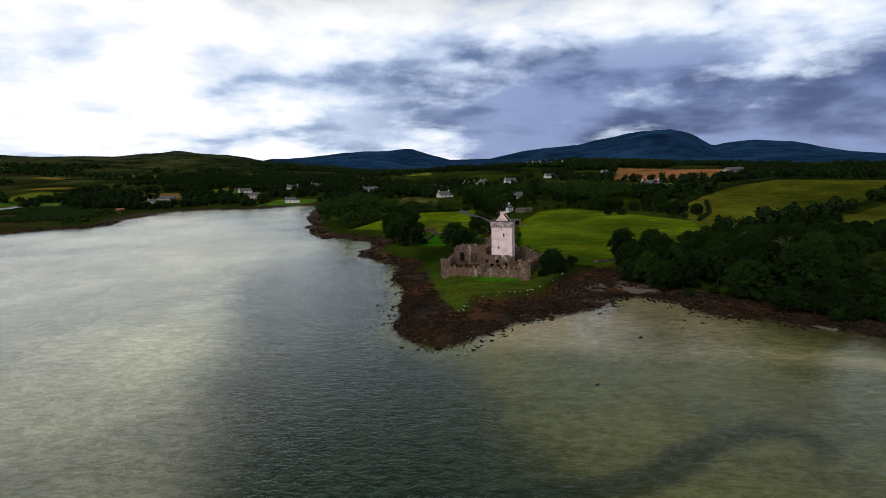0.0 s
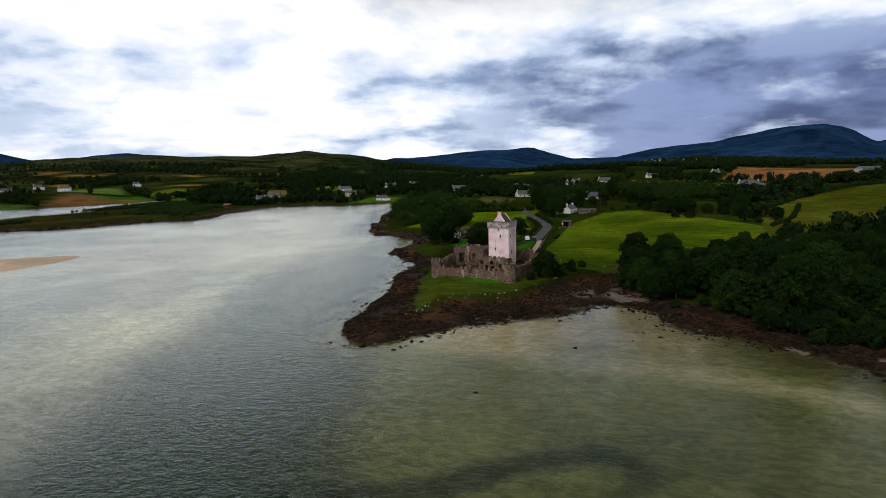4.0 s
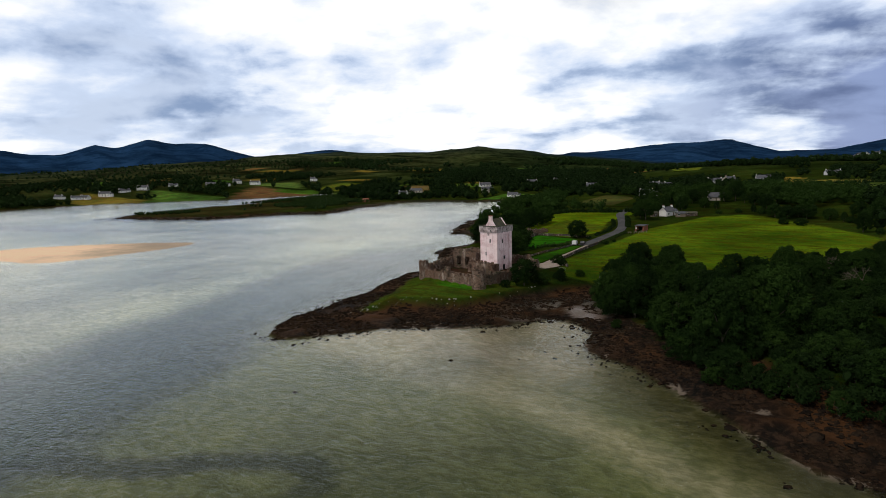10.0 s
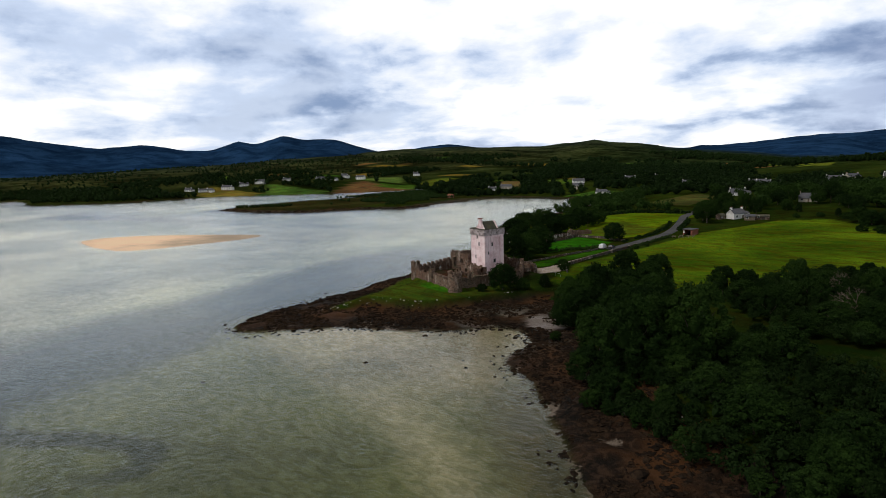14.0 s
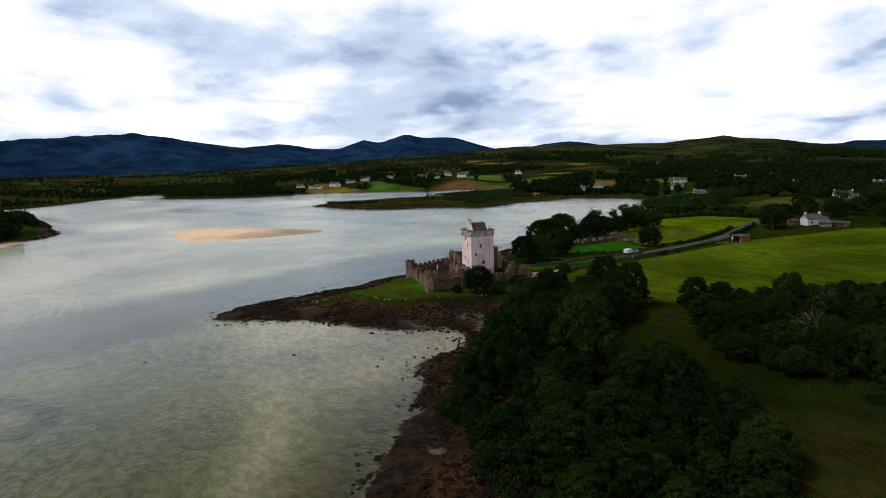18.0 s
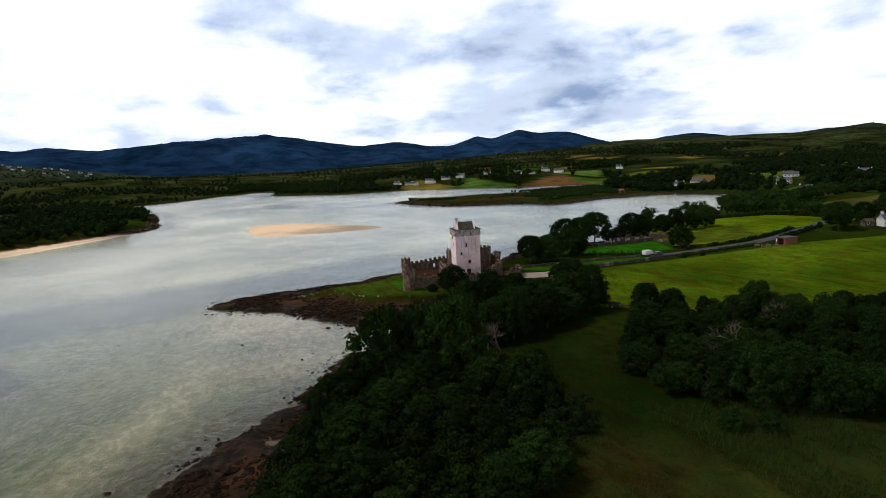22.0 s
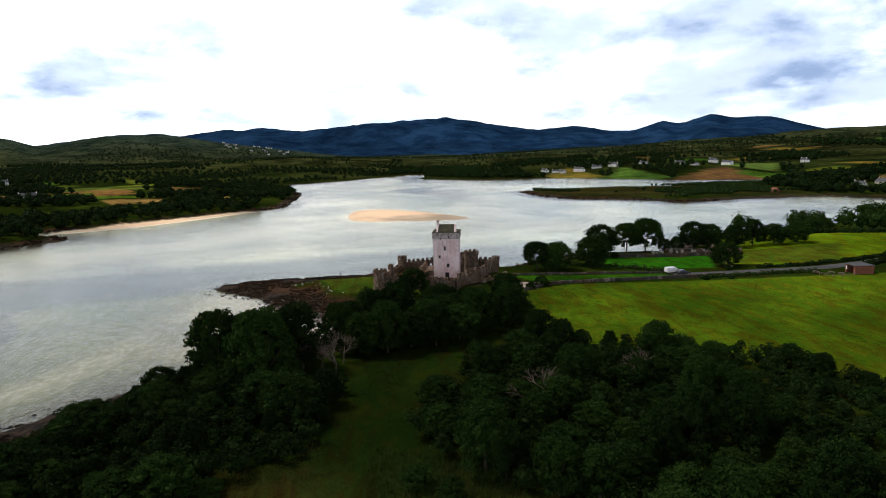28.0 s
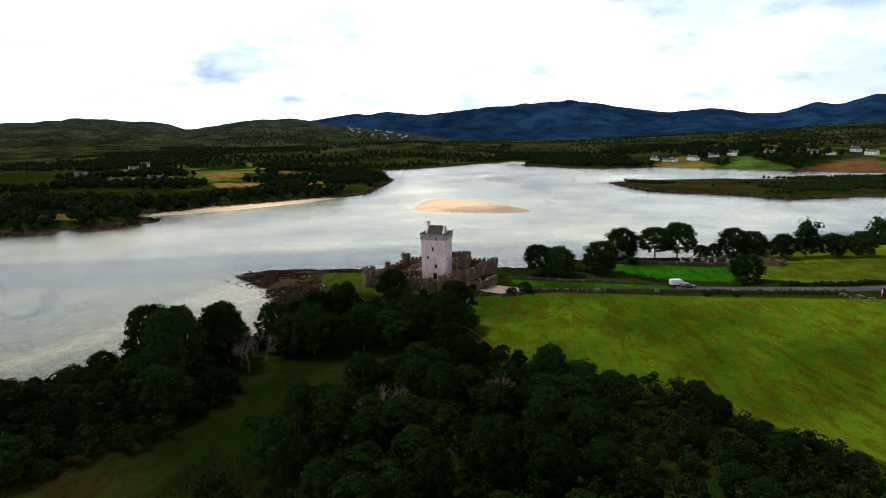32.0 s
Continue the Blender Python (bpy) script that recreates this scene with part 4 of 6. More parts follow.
USED = {k: False for k in KINDS}


def plant(kind, x, y, scale, squash=1.0, group="", sink=0.15):
    m = Matrix.Translation((x, y, ground(x, y) - sink)) @ Matrix.Rotation(random.uniform(0, 6.28), 4, "Z") @ Matrix.Diagonal((scale, scale, scale * squash, 1))
    if USED[kind]:
        ob = copy_thing(KINDS[kind], m)
    else:
        ob, USED[kind] = KINDS[kind], True
        ob.matrix_basis = m
    return tagged(ob, "", "", group)


def scatter(outline, gap, seed, keep=None):
    """Places spread through an outline, no two nearer than the gap."""
    rs = random.Random(seed)
    poly = np.array(outline, float)
    (x0, y0), (x1, y1) = poly.min(0), poly.max(0)
    got, n = [], int((x1 - x0) * (y1 - y0) / gap ** 2 * 6)
    for _ in range(n):
        p = (rs.uniform(x0, x1), rs.uniform(y0, y1))
        if all((p[0] - q[0]) ** 2 + (p[1] - q[1]) ** 2 > gap * gap for q in got):
            got.append(p)
    d = inside(poly, np.array([p[0] for p in got]), np.array([p[1] for p in got]))
    return [p for p, k in zip(got, d) if k > 0]


GROVES = [  # outline, gap, kinds, smallest and largest scale, group
    ([(81, 165), (87, 158), (97, 155), (104, 159), (103, 170), (96, 174), (85, 174)], 5.0, ("sycamore", "oak"), 0.98, 1.18, "shore wood"),
    ([(64, 184), (76, 183), (86, 185), (84, 200), (77, 215), (70, 224), (62, 220), (59, 204), (61, 190)], 5.4, ("sycamore", "oak", "sycamore"), 0.71, 0.91, "shore wood"),
    ([(90, 151), (98, 144), (107, 139), (123, 131), (149, 118), (178, 106), (190, 124), (160, 138), (146, 156), (140, 168), (129, 176), (117, 182), (106, 184), (101, 180), (101, 172), (92, 166)], 4.0, ("alder", "bush", "oak", "ash", "bush"), 0.55, 0.85, "shore thicket"),
    ([(121, 193), (107, 201), (97, 211), (90, 222), (87, 232), (94, 240), (98, 252), (99, 264), (113, 272), (129, 290), (150, 300), (158, 270), (160, 222), (150, 216), (141, 205), (131, 196)], 5.0, ("oak", "alder", "sycamore", "ash", "oak"), 0.48, 0.72, "field wood"),
    ([(126, 293), (140, 312), (170, 330), (215, 300), (215, 222), (160, 222), (158, 270), (150, 300)], 6.0, ("oak", "sycamore", "alder"), 0.38, 0.55, "field wood"),
    ([(72, 179), (86, 178), (87, 187), (66, 187), (66, 182)], 5.0, ("oak", "sycamore"), 0.75, 0.98, "shore wood"),
]
for n, (outline, gap, kinds, lo, hi, group) in enumerate(GROVES):
    rs = random.Random(100 + n)
    for x, y in scatter(outline, gap, 40 + n):
        plant(rs.choice(kinds), x, y, rs.uniform(lo, hi) * (0.68 if n == 3 and y > 248 else 1.0), rs.uniform(0.9, 1.1), group)
SINGLE = [("oak", 34, 198, 0.76), ("bush", 38, 203, 1.0), ("bush", 30, 193, 0.7), ("alder", 42, 209, 0.6), ("bush", 30, 239, 1.0), ("bush", 33, 235, 0.75), ("bush", 45, 218, 0.7), ("bush", 40, 212, 0.8),
          ("open", 4, 244, 0.95), ("ash", 9, 247, 0.5), ("oak", 5, 251, 1.0), ("oak", 1, 266, 1.08), ("oak", -20, 277, 1.15), ("bush", -14, 280, 0.7), ("open", -28, 291, 1.2), ("open", -30, 300, 1.3),
          ("open", -33, 310, 0.6), ("open", -30, 314, 0.6), ("oak", -29, 321, 1.05), ("oak", -28, 328, 0.95), ("oak", -27, 338, 0.85), ("sycamore", -28, 347, 0.8), ("oak", -27, 356, 0.85), ("oak", -26, 366, 0.9),
          ("oak", 13, 310, 0.85), ("bush", 33, 292, 0.45), ("bush", 34, 300, 0.4), ("bush", 86, 233, 0.9), ("bush", 90, 227, 0.85), ("bush", 83, 229, 0.7),
          ("bush", 139, 194, 0.9), ("bush", 142, 198, 0.75), ("bush", 70, 172, 0.6), ("bush", 78, 174, 0.7), ("oak", 94, 402, 0.7), ("oak", 100, 396, 0.7), ("oak", 105, 404, 0.6), ("oak", 132, 408, 0.75), ("oak", 140, 404, 0.9), ("sycamore", 142, 410, 0.8), ("oak", 88, 440, 0.8), ("sycamore", 25, 425, 1.0), ("oak", 18, 418, 0.8),
          ("oak", 109, 398, 0.85), ("bush", 97, 398, 1.1), ("bush", 99, 379, 1.15), ("bush", 107, 376, 1.25), ("oak", 119, 394, 0.62), ("alder", 125, 390, 0.7), ("bush", 128, 386, 1.0), ("oak", 134, 382, 0.72), ("oak", 144, 377, 0.78),
          ("sycamore", 131, 358, 0.62), ("bush", 137, 352, 0.9), ("alder", 82, 422, 0.65), ("bush", 87, 414, 1.0), ("bush", 74, 421, 0.8), ("bush", 64, 416, 0.7), ("oak", 150, 366, 0.7),
          ("sycamore", 45, 487, 0.85), ("oak", 60, 484, 0.75), ("oak", 40, 476, 0.9), ("sycamore", 66, 490, 1.0), ("oak", 33, 468, 0.8), ("ash", 73, 476, 0.9), ("oak", 20, 440, 0.9), ("oak", 28, 452, 0.9), ("sycamore", 12, 452, 1.0),
          ("oak", 52, 448, 0.6), ("alder", 60, 440, 0.7), ("oak", 80, 462, 0.8), ("sycamore", 92, 470, 0.8), ("oak", 24, 408, 0.6), ("oak", 30, 420, 0.75), ("sycamore", 42, 424, 0.7),
          ("open", 29, 384, 1.15), ("oak", 24, 392, 0.8), ("oak", 88, 154, 0.6), ("alder", 93, 150, 0.7), ("oak", 97, 147, 0.58), ("alder", 101, 144, 0.68), ("bush", 105, 142, 1.0), ("bush", 95, 144, 0.8)]
for kind, x, y, s in SINGLE:
    plant(kind, x, y, s, random.uniform(0.95, 1.1))

# ---------- castle ----------
AT = pose(CASTLE[0], CASTLE[1], 0, 0, 0, CASTLE_TURN)


def same_mesh(name, source, m, parent):
    ob = new(name, source.data)
    ob.parent = parent
    ob.matrix_basis = m
    return ob


def rough_block(w, d, h, seed):
    """A worn block of masonry, standing on its base."""
    rs = random.Random(seed)
    j = lambda: rs.uniform(-0.13, 0.13)
    s = Shape()
    ring = lambda z, k: [(sx * w / 2 * k + j(), sy * d / 2 * k + j(), z + j() * 0.6) for sx, sy in ((-1, -1), (0, -1.02), (1, -1), (1, 1), (0, 1.02), (-1, 1))]
    s.add(ring(0, 1) + ring(h * 0.85, 1) + ring(h, 0.86), [(i + 6 * k, (i + 1) % 6 + 6 * k, (i + 1) % 6 + 6 * k + 6, i + 6 * k + 6) for k in (0, 1) for i in range(6)] + [tuple(range(12, 18))])
    return s


def battlements(parent, a, b, z, thick, seed, mat, gap=1.55, width=0.85, high=0.85, lost=0.12, face=0.0):
    """Merlons along the top of a wall, some of them fallen."""
    rs = random.Random(seed)
    a, b = Vector(a), Vector(b)
    n = max(1, int((b - a).length / gap))
    turn = math.degrees(math.atan2(b.y - a.y, b.x - a.x))
    first = None
    for i in range(n):
        if rs.random() < lost:
            continue
        p = a.lerp(b, (i + 0.5) / n)
        m = pose(p.x, p.y, z(p.x, p.y) - 0.06 if callable(z) else z - 0.06, 0, 0, turn + rs.choice((0, 180)))
        if first is None:
            first = rough_block(width, thick * 0.72, high, seed).make("merlon", mat, parent)
            first.matrix_basis = m
        else:
            same_mesh("merlon", first, m @ Matrix.Diagonal((rs.uniform(0.85, 1.1), 1, rs.uniform(0.75, 1.12), 1)), parent)


def pierced(length, thick, z0, z1, holes, jag=0.0, seed=1, lean=0.0):
    """A wall along x with openings (x0, x1, z0, z1) through it and a ragged top."""
    rs = random.Random(seed)
    cuts = sorted({0.0, length, *[h[k] for h in holes for k in (0, 1)], *[i * 0.9 for i in range(1, int(length / 0.9))]})
    s = Shape()
    for x0, x1 in zip(cuts, cuts[1:]):
        if x1 - x0 < 0.02:
            continue
        mid = (x0 + x1) / 2
        top = z1 + (rs.uniform(-jag, jag * 0.4) if jag else 0) + lean * mid / length
        spans, z = [], z0
        for h in sorted((h for h in holes if h[0] - 0.01 < mid < h[1] + 0.01), key=lambda h: h[2]):
            spans.append((z, h[2]))
            z = h[3]
        spans.append((z, top))
        for lo, hi in spans:
            if hi > lo:
                s.box(x0, x1, -thick / 2, thick / 2, lo, hi)
    return s


def window(parent, x, y, z, w, h, turn=0.0, sill=None, name="window", frame=None):
    """A splayed frame on the solid wall, its near-black pane set back to paint an opening's shade."""
    win = thing(name, pose(x, y, z, 0, 0, turn), "", "")
    del_keys = [k for k in win.keys()]
    for k in del_keys:
        del win[k]
    win.parent = parent
    s = Shape()
    t = 0.12
    s.box(-w / 2 - t, -w / 2, -0.06, 0.1, 0, h).box(w / 2, w / 2 + t, -0.06, 0.1, 0, h).box(-w / 2 - t, w / 2 + t, -0.06, 0.1, h, h + t).box(-w / 2 - t, w / 2 + t, -0.12, 0.1, -t, 0)
    s.make("frame", frame or HARL, win)
    Shape().box(-w / 2, w / 2, -0.015, 0.05, 0, h).make("pane", OPENING_SHADE, win)
    return win


# the keep: lime-washed tower with a projecting parapet, a recess between corner strips on its east face, a gabled roof and a stack
keep = thing("castle_keep", pose(18.3, 210.1, 0, 0, 0, -11.5) @ Matrix.Diagonal((0.91, 1, 1, 1)), "tall lime-washed pinkish white tower house with grey parapet", "tower")
s = Shape()
s.box(-3.95, 3.3, -4.1, 4.1, 4.0, 18.9)
s.box(3.3, 4.0, -4.1, -2.75, 4.0, 18.9).box(3.3, 4.0, 2.7, 4.1, 4.0, 18.9)
s.box(3.3, 4.0, -2.75, 2.7, 18.2, 18.9)
s.make("wall", HARL, keep)
s = Shape()
for x0, x1, y0, y1 in ((-4.25, 4.25, -4.35, -3.7), (-4.25, 4.25, 3.7, 4.35), (-4.25, -3.6, -3.7, 3.7), (3.6, 4.25, -3.7, 3.7)):
    s.box(x0, x1, y0, y1, 18.9, 20.95)
s.make("parapet", PARAPET, keep, False, "weather-stained grey parapet")
s = Shape()
for x0, x1, y0, y1 in ((-4.4, 4.4, -4.5, -3.62), (-4.4, 4.4, 3.62, 4.5), (-4.4, -3.52, -3.62, 3.62), (3.52, 4.4, -3.62, 3.62)):
    s.box(x0, x1, y0, y1, 20.95, 21.1)
s.make("coping", SLATE, keep)
Shape().box(-3.6, 3.6, -3.7, 3.7, 19.6, 19.75).make("wall_walk", STONE, keep)
s = Shape()
for y0, y1 in ((-3.05, -2.6), (2.6, 3.05)):
    s.add([(-2.75, y0, 19.7), (2.75, y0, 19.7), (2.75, y1, 19.7), (-2.75, y1, 19.7), (-2.75, y0, 20.4), (2.75, y0, 20.4), (2.75, y1, 20.4), (-2.75, y1, 20.4), (-0.35, y0, 23.35), (0.35, y0, 23.35), (0.35, y1, 23.35), (-0.35, y1, 23.35)],
          [(0, 1, 5, 9, 8, 4), (3, 7, 11, 10, 6, 2), (4, 8, 11, 7), (5, 6, 10, 9), (8, 9, 10, 11), (0, 4, 7, 3), (1, 2, 6, 5)])
s.make("gable", HARL, keep)
for side in (-1, 1):
    s = Shape()
    for i in range(7):
        x0, x1 = side * (2.85 - i * 0.39), side * (2.85 - (i + 1) * 0.39 - 0.06)
        z0, z1 = 20.25 + i * 0.42, 20.25 + (i + 1) * 0.42 + 0.05
        a, b = (x0, z0), (x1, z1)
        s.add([(a[0], -2.6, a[1]), (a[0], 2.6, a[1]), (b[0], 2.6, b[1]), (b[0], -2.6, b[1]), (a[0], -2.6, a[1] + 0.09), (a[0], 2.6, a[1] + 0.09), (b[0], 2.6, b[1] + 0.03), (b[0], -2.6, b[1] + 0.03)],
              [(4, 5, 6, 7), (0, 1, 5, 4), (2, 3, 7, 6), (0, 4, 7, 3), (1, 2, 6, 5)] if side < 0 else [(7, 6, 5, 4), (4, 5, 1, 0), (6, 7, 3, 2), (3, 7, 4, 0), (5, 6, 2, 1)])
    s.make("roof_slope", SLATE, keep, False, "mossy dark slate roof")
Shape().box(-0.14, 0.14, -2.6, 2.6, 23.13, 23.3).make("ridge", SLATE, keep)
stack = Shape().add([(-1.1, -3.2, 21.6), (1.1, -3.2, 21.6), (1.1, -2.4, 21.6), (-1.1, -2.4, 21.6), (-0.62, -3.2, 23.3), (0.62, -3.2, 23.3), (0.62, -2.4, 23.3), (-0.62, -2.4, 23.3)],
                    [(4, 5, 6, 7), (0, 1, 5, 4), (1, 2, 6, 5), (2, 3, 7, 6), (3, 0, 4, 7)]).box(-0.6, 0.6, -3.18, -2.42, 23.3, 24.25).make("chimney", HARL, keep)
Shape().box(-0.7, 0.7, -3.28, -2.32, 24.25, 24.5).make("chimney_cap", BRICK, stack, False, "orange-brown lichened cap")
for y, z, w, h, x in ((-0.4, 15.2, 0.42, 1.1, 3.3), (-2.1, 12.6, 0.5, 0.8, 3.3), (0.6, 9.6, 0.75, 1.05, 3.3), (-1.6, 18.9, 0.35, 0.5, 4.26), (0.9, 19.35, 0.35, 0.5, 4.26)):
    window(keep, x, y, z, w, h, 90, None, "window", PARAPET)
door = window(keep, 3.3, 0.3, 5.9, 1.35, 1.9, 90, None, "doorway")
window(keep, 3.3, -1.4, 6.0, 0.35, 0.35, 90, None, "window", PARAPET)
for x, z, w, h in ((0.8, 15.6, 0.42, 1.0), (-1.2, 11.2, 0.35, 0.8), (1.3, 19.3, 0.35, 0.5), (-2.0, 19.3, 0.3, 0.45)):
    window(keep, x, -4.1 if z < 18 else -4.36, z, w, h, 0, None, "window", PARAPET)
for x, z, w, h in ((-1.0, 16.0, 0.45, 1.0), (1.5, 12.0, 0.45, 0.9), (0.4, 8.8, 0.6, 1.0)):
    window(keep, x, 4.1, z, w, h, 180)
Shape().box(-0.1, 0.1, -4.47, -4.1, 17.8, 19.4).make("waterspout", PARAPET, keep)


def wall_between(name, a, b, thick, z0, z1, label, holes=(), jag=0.25, seed=1, mat=None, crenel=True, lean=0.0, lost=0.12):
    """A rubble curtain wall from a to b in the castle's plan."""
    mat = mat or STONE
    length = math.hypot(b[0] - a[0], b[1] - a[1])
    turn = math.degrees(math.atan2(b[1] - a[1], b[0] - a[0]))
    w = thing(name, AT @ pose(a[0], a[1], 0, 0, 0, turn), label, "wall", "castle walls")
    pierced(length, thick, z0, z1, list(holes), jag, seed, lean).make("wall", mat, w)
    for h in holes:
        Shape().box(h[0] - 0.12, h[1] + 0.12, -thick / 2 - 0.04, thick / 2 + 0.04, h[3], h[3] + 0.22).make("lintel", mat, w)
    if crenel:
        battlements(w, (0.2, 0, 0), (length - 0.2, 0, 0), lambda x, y: z1 + lean * x / length - jag * 0.4, thick, seed + 50, mat, 1.6, 0.9, 0.95, lost)
    return w


def turret(name, x, y, r, z0, z1, label, batter=0.2, mat=None, n=22, seed=3, holes=()):
    mat = mat or STONE
    t = thing(name, AT @ pose(x, y, 0), label, "turret", "castle walls")
    Shape().drum(0, 0, z0, z1 - 0.9, r + batter, r, n).make("drum", mat, t)
    Shape().drum(0, 0, z1 - 0.9, z1 - 0.7, r + 0.16, r + 0.2, n).make("string_course", mat, t)
    s = Shape()
    k = max(6, int(2 * math.pi * r / 1.5))
    s = Shape()
    ring = [(rr * math.cos(2 * math.pi * i / n), rr * math.sin(2 * math.pi * i / n), z) for z in (z1 - 0.7, z1 - 0.1) for rr in (r + 0.12, r - 0.4) for i in range(n)]
    f = []
    for i in range(n):
        j = (i + 1) % n
        f += [(i, j, 2 * n + j, 2 * n + i), (n + j, n + i, 3 * n + i, 3 * n + j), (2 * n + i, 2 * n + j, 3 * n + j, 3 * n + i)]
    s.add(ring, f).make("parapet", mat, t)
    first = None
    for i in range(k):
        a = 2 * math.pi * i / k
        m = pose((r - 0.14) * math.cos(a), (r - 0.14) * math.sin(a), z1 - 0.12, 0, 0, math.degrees(a) + 90)
        if first is None:
            first = rough_block(0.8, 0.5, 0.7, seed).make("merlon", mat, t)
            first.matrix_basis = m
        else:
            same_mesh("merlon", first, m, t)
    for a, z in holes:
        window(t, (r + 0.05) * math.cos(a), (r + 0.05) * math.sin(a), z, 0.25, 0.7, math.degrees(a) + 90, None, "loophole", STONE)
    return t


wall_between("curtain_wall", (-15.2, -19.9), (10.2, -20.1), 1.3, 1.6, 6.9, "weathered rubble curtain wall with broken battlements facing the shore", [(10.9, 11.7, 3.2, 5.0)], 0.35, 11, STONE_RED, True, 0.3, 0.25)
wall_between("curtain_wall", (11.0, -19.4), (11.9, 4.2), 1.3, 1.6, 8.0, "dark rubble curtain wall partly hidden by a tree", [], 0.6, 12, STONE, True, -0.6, 0.3)
wall_between("curtain_wall", (12.0, 4.6), (5.2, 10.6), 1.2, 3.0, 8.3, "rubble wall climbing beside the keep", [], 0.5, 13, STONE, True, 1.6)
wall_between("curtain_wall", (4.8, 10.8), (-4.6, 11.4), 1.2, 3.0, 9.2, "ruined rubble cross wall with ragged top", [(3.4, 4.6, 4.0, 6.2)], 0.7, 14, STONE, True, -0.8)
wall_between("curtain_wall", (-5.0, 11.6), (-16.4, 14.1), 1.2, 2.2, 9.0, "tall rubble wall with battlements above the water", [(5.0, 5.8, 6.3, 7.8)], 0.2, 15, STONE, True, 0.0, 0.05)
wall_between("curtain_wall", (5.4, 11.2), (4.3, 17.2), 1.1, 2.2, 6.7, "low rubble gate wall by the gravel forecourt", [(2.2, 4.0, 3.4, 5.8)], 0.4, 16, STONE, True, 0.2)
wall_between("curtain_wall", (3.8, 17.6), (-6.0, 18.6), 1.1, 1.6, 6.9, "low rubble outer wall", [], 0.4, 17, STONE, True, -0.6)
wall_between("curtain_wall", (-16.3, -18.4), (-16.9, -4.6), 1.2, 1.6, 7.4, "rubble curtain wall along the water with battlements", [(8.6, 9.5, 5.4, 7.0)], 0.2, 18, STONE, True, 1.3, 0.05)
wall_between("curtain_wall", (-17.0, 4.2), (-17.0, 13.2), 1.2, 1.6, 8.7, "rubble curtain wall above the water", [], 0.2, 19, STONE, True)
turret("corner_turret", 11.0, -20.2, 2.0, 1.4, 9.6, "round reddish rubble corner turret with worn battlements", 0.35, STONE_RED, 24, 4, [(-1.2, 6.0), (0.2, 5.5)])
turret("corner_turret", -15.6, -19.7, 1.55, 1.4, 9.2, "slender rubble corner turret above the shore", 0.2, STONE, 20, 5, [(-1.8, 6.5)])
turret("wall_turret", -2.7, -20.5, 0.85, 5.0, 8.4, "small corbelled turret on the curtain wall", -0.5, STONE_RED, 16, 6)
turret("round_tower", -5.6, 7.0, 2.35, 3.5, 13.2, "round rubble tower with battlements behind the keep", 0.1, STONE, 26, 7, [(1.2, 10.0), (-0.6, 8.5)])
turret("corner_turret", -17.0, 14.2, 1.2, 3.8, 9.4, "small round turret on the outer corner", -0.3, STONE, 18, 8)


def ruined_range(a, b, depth, z0, z1, label, holes, seed, mat):
    """A roofless range: front and back walls with window openings, and gable ends."""
    length = math.hypot(b[0] - a[0], b[1] - a[1])
    turn = math.degrees(math.atan2(b[1] - a[1], b[0] - a[0]))
    r = thing("ruined_hall", AT @ pose(a[0], a[1], 0, 0, 0, turn), label, "ruin", "castle walls")
    pierced(length, 0.95, z0, z1, holes, 0.15, seed).make("front_wall", mat, r)
    back = pierced(length, 0.95, z0, z1 - 0.4, [(length * 0.3, length * 0.3 + 1.2, z0 + 4.2, z0 + 6.0), (length * 0.68, length * 0.68 + 1.1, z0 + 4.2, z0 + 6.0)], 0.3, seed + 1).make("back_wall", mat, r)
    back.matrix_basis = pose(0, depth, 0)
    for x in (0.48, length - 0.48):
        e = pierced(depth - 1.0, 0.95, z0, z1 - 0.3, [(depth * 0.4, depth * 0.4 + 0.9, z0 + 4.0, z0 + 5.6)], 0.4, seed + 2).make("end_wall", mat, r)
        e.matrix_basis = pose(x, 0.5, 0, 0, 0, 90)
    battlements(r, (0.3, 0, 0), (length - 0.3, 0, 0), z1 - 0.1, 0.95, seed + 5, mat, 1.5, 0.85, 0.8, 0.1)
    battlements(r, (0.3, depth, 0), (length - 0.3, depth, 0), z1 - 0.6, 0.95, seed + 6, mat, 1.5, 0.85, 0.8, 0.2)
    for h in holes:
        Shape().box(h[0] - 0.18, h[1] + 0.18, -0.53, 0.53, h[3], h[3] + 0.28).make("lintel", STONE_RED, r)
        Shape().box(h[0] - 0.12, h[1] + 0.12, -0.55, 0.53, h[2] - 0.16, h[2]).make("sill", STONE_RED, r)
    return r


ruined_range((-17.0, -4.2), (-5.4, -4.2), 8.2, 3.0, 11.6, "roofless rubble great hall with large empty windows", [(2.1, 4.0, 6.7, 9.7), (6.2, 8.4, 6.7, 9.7), (3.9, 4.9, 4.2, 5.8), (9.2, 9.9, 5.0, 6.2)], 31, STONE)
ruined_range((-5.2, -8.4), (4.9, -8.4), 3.9, 3.0, 9.0, "roofless reddish rubble range before the keep", [(0.8, 1.8, 7.0, 8.1), (4.4, 5.6, 7.0, 8.1), (4.6, 5.8, 4.9, 6.4), (2.4, 3.6, 4.6, 6.6), (7.6, 8.4, 6.0, 7.2)], 35, STONE_RED)
# slab added inside the range to shut out daylight behind its windows
Shape().box(-4.6, 4.3, -7.9, -5.0, 8.1, 8.3).make("vault", STONE, bpy.data.objects["ruined_hall.001"]).matrix_basis = pose(5.2, 8.4, 0)
s = Shape()
for i in range(9):
    s.box(4.9 + i * 0.35, 5.3 + i * 0.35, -8.6, -7.4, 3.0, 9.0 - i * 0.62 + 0.2 * (i % 2))
s.make("broken_wall", STONE_RED, None)
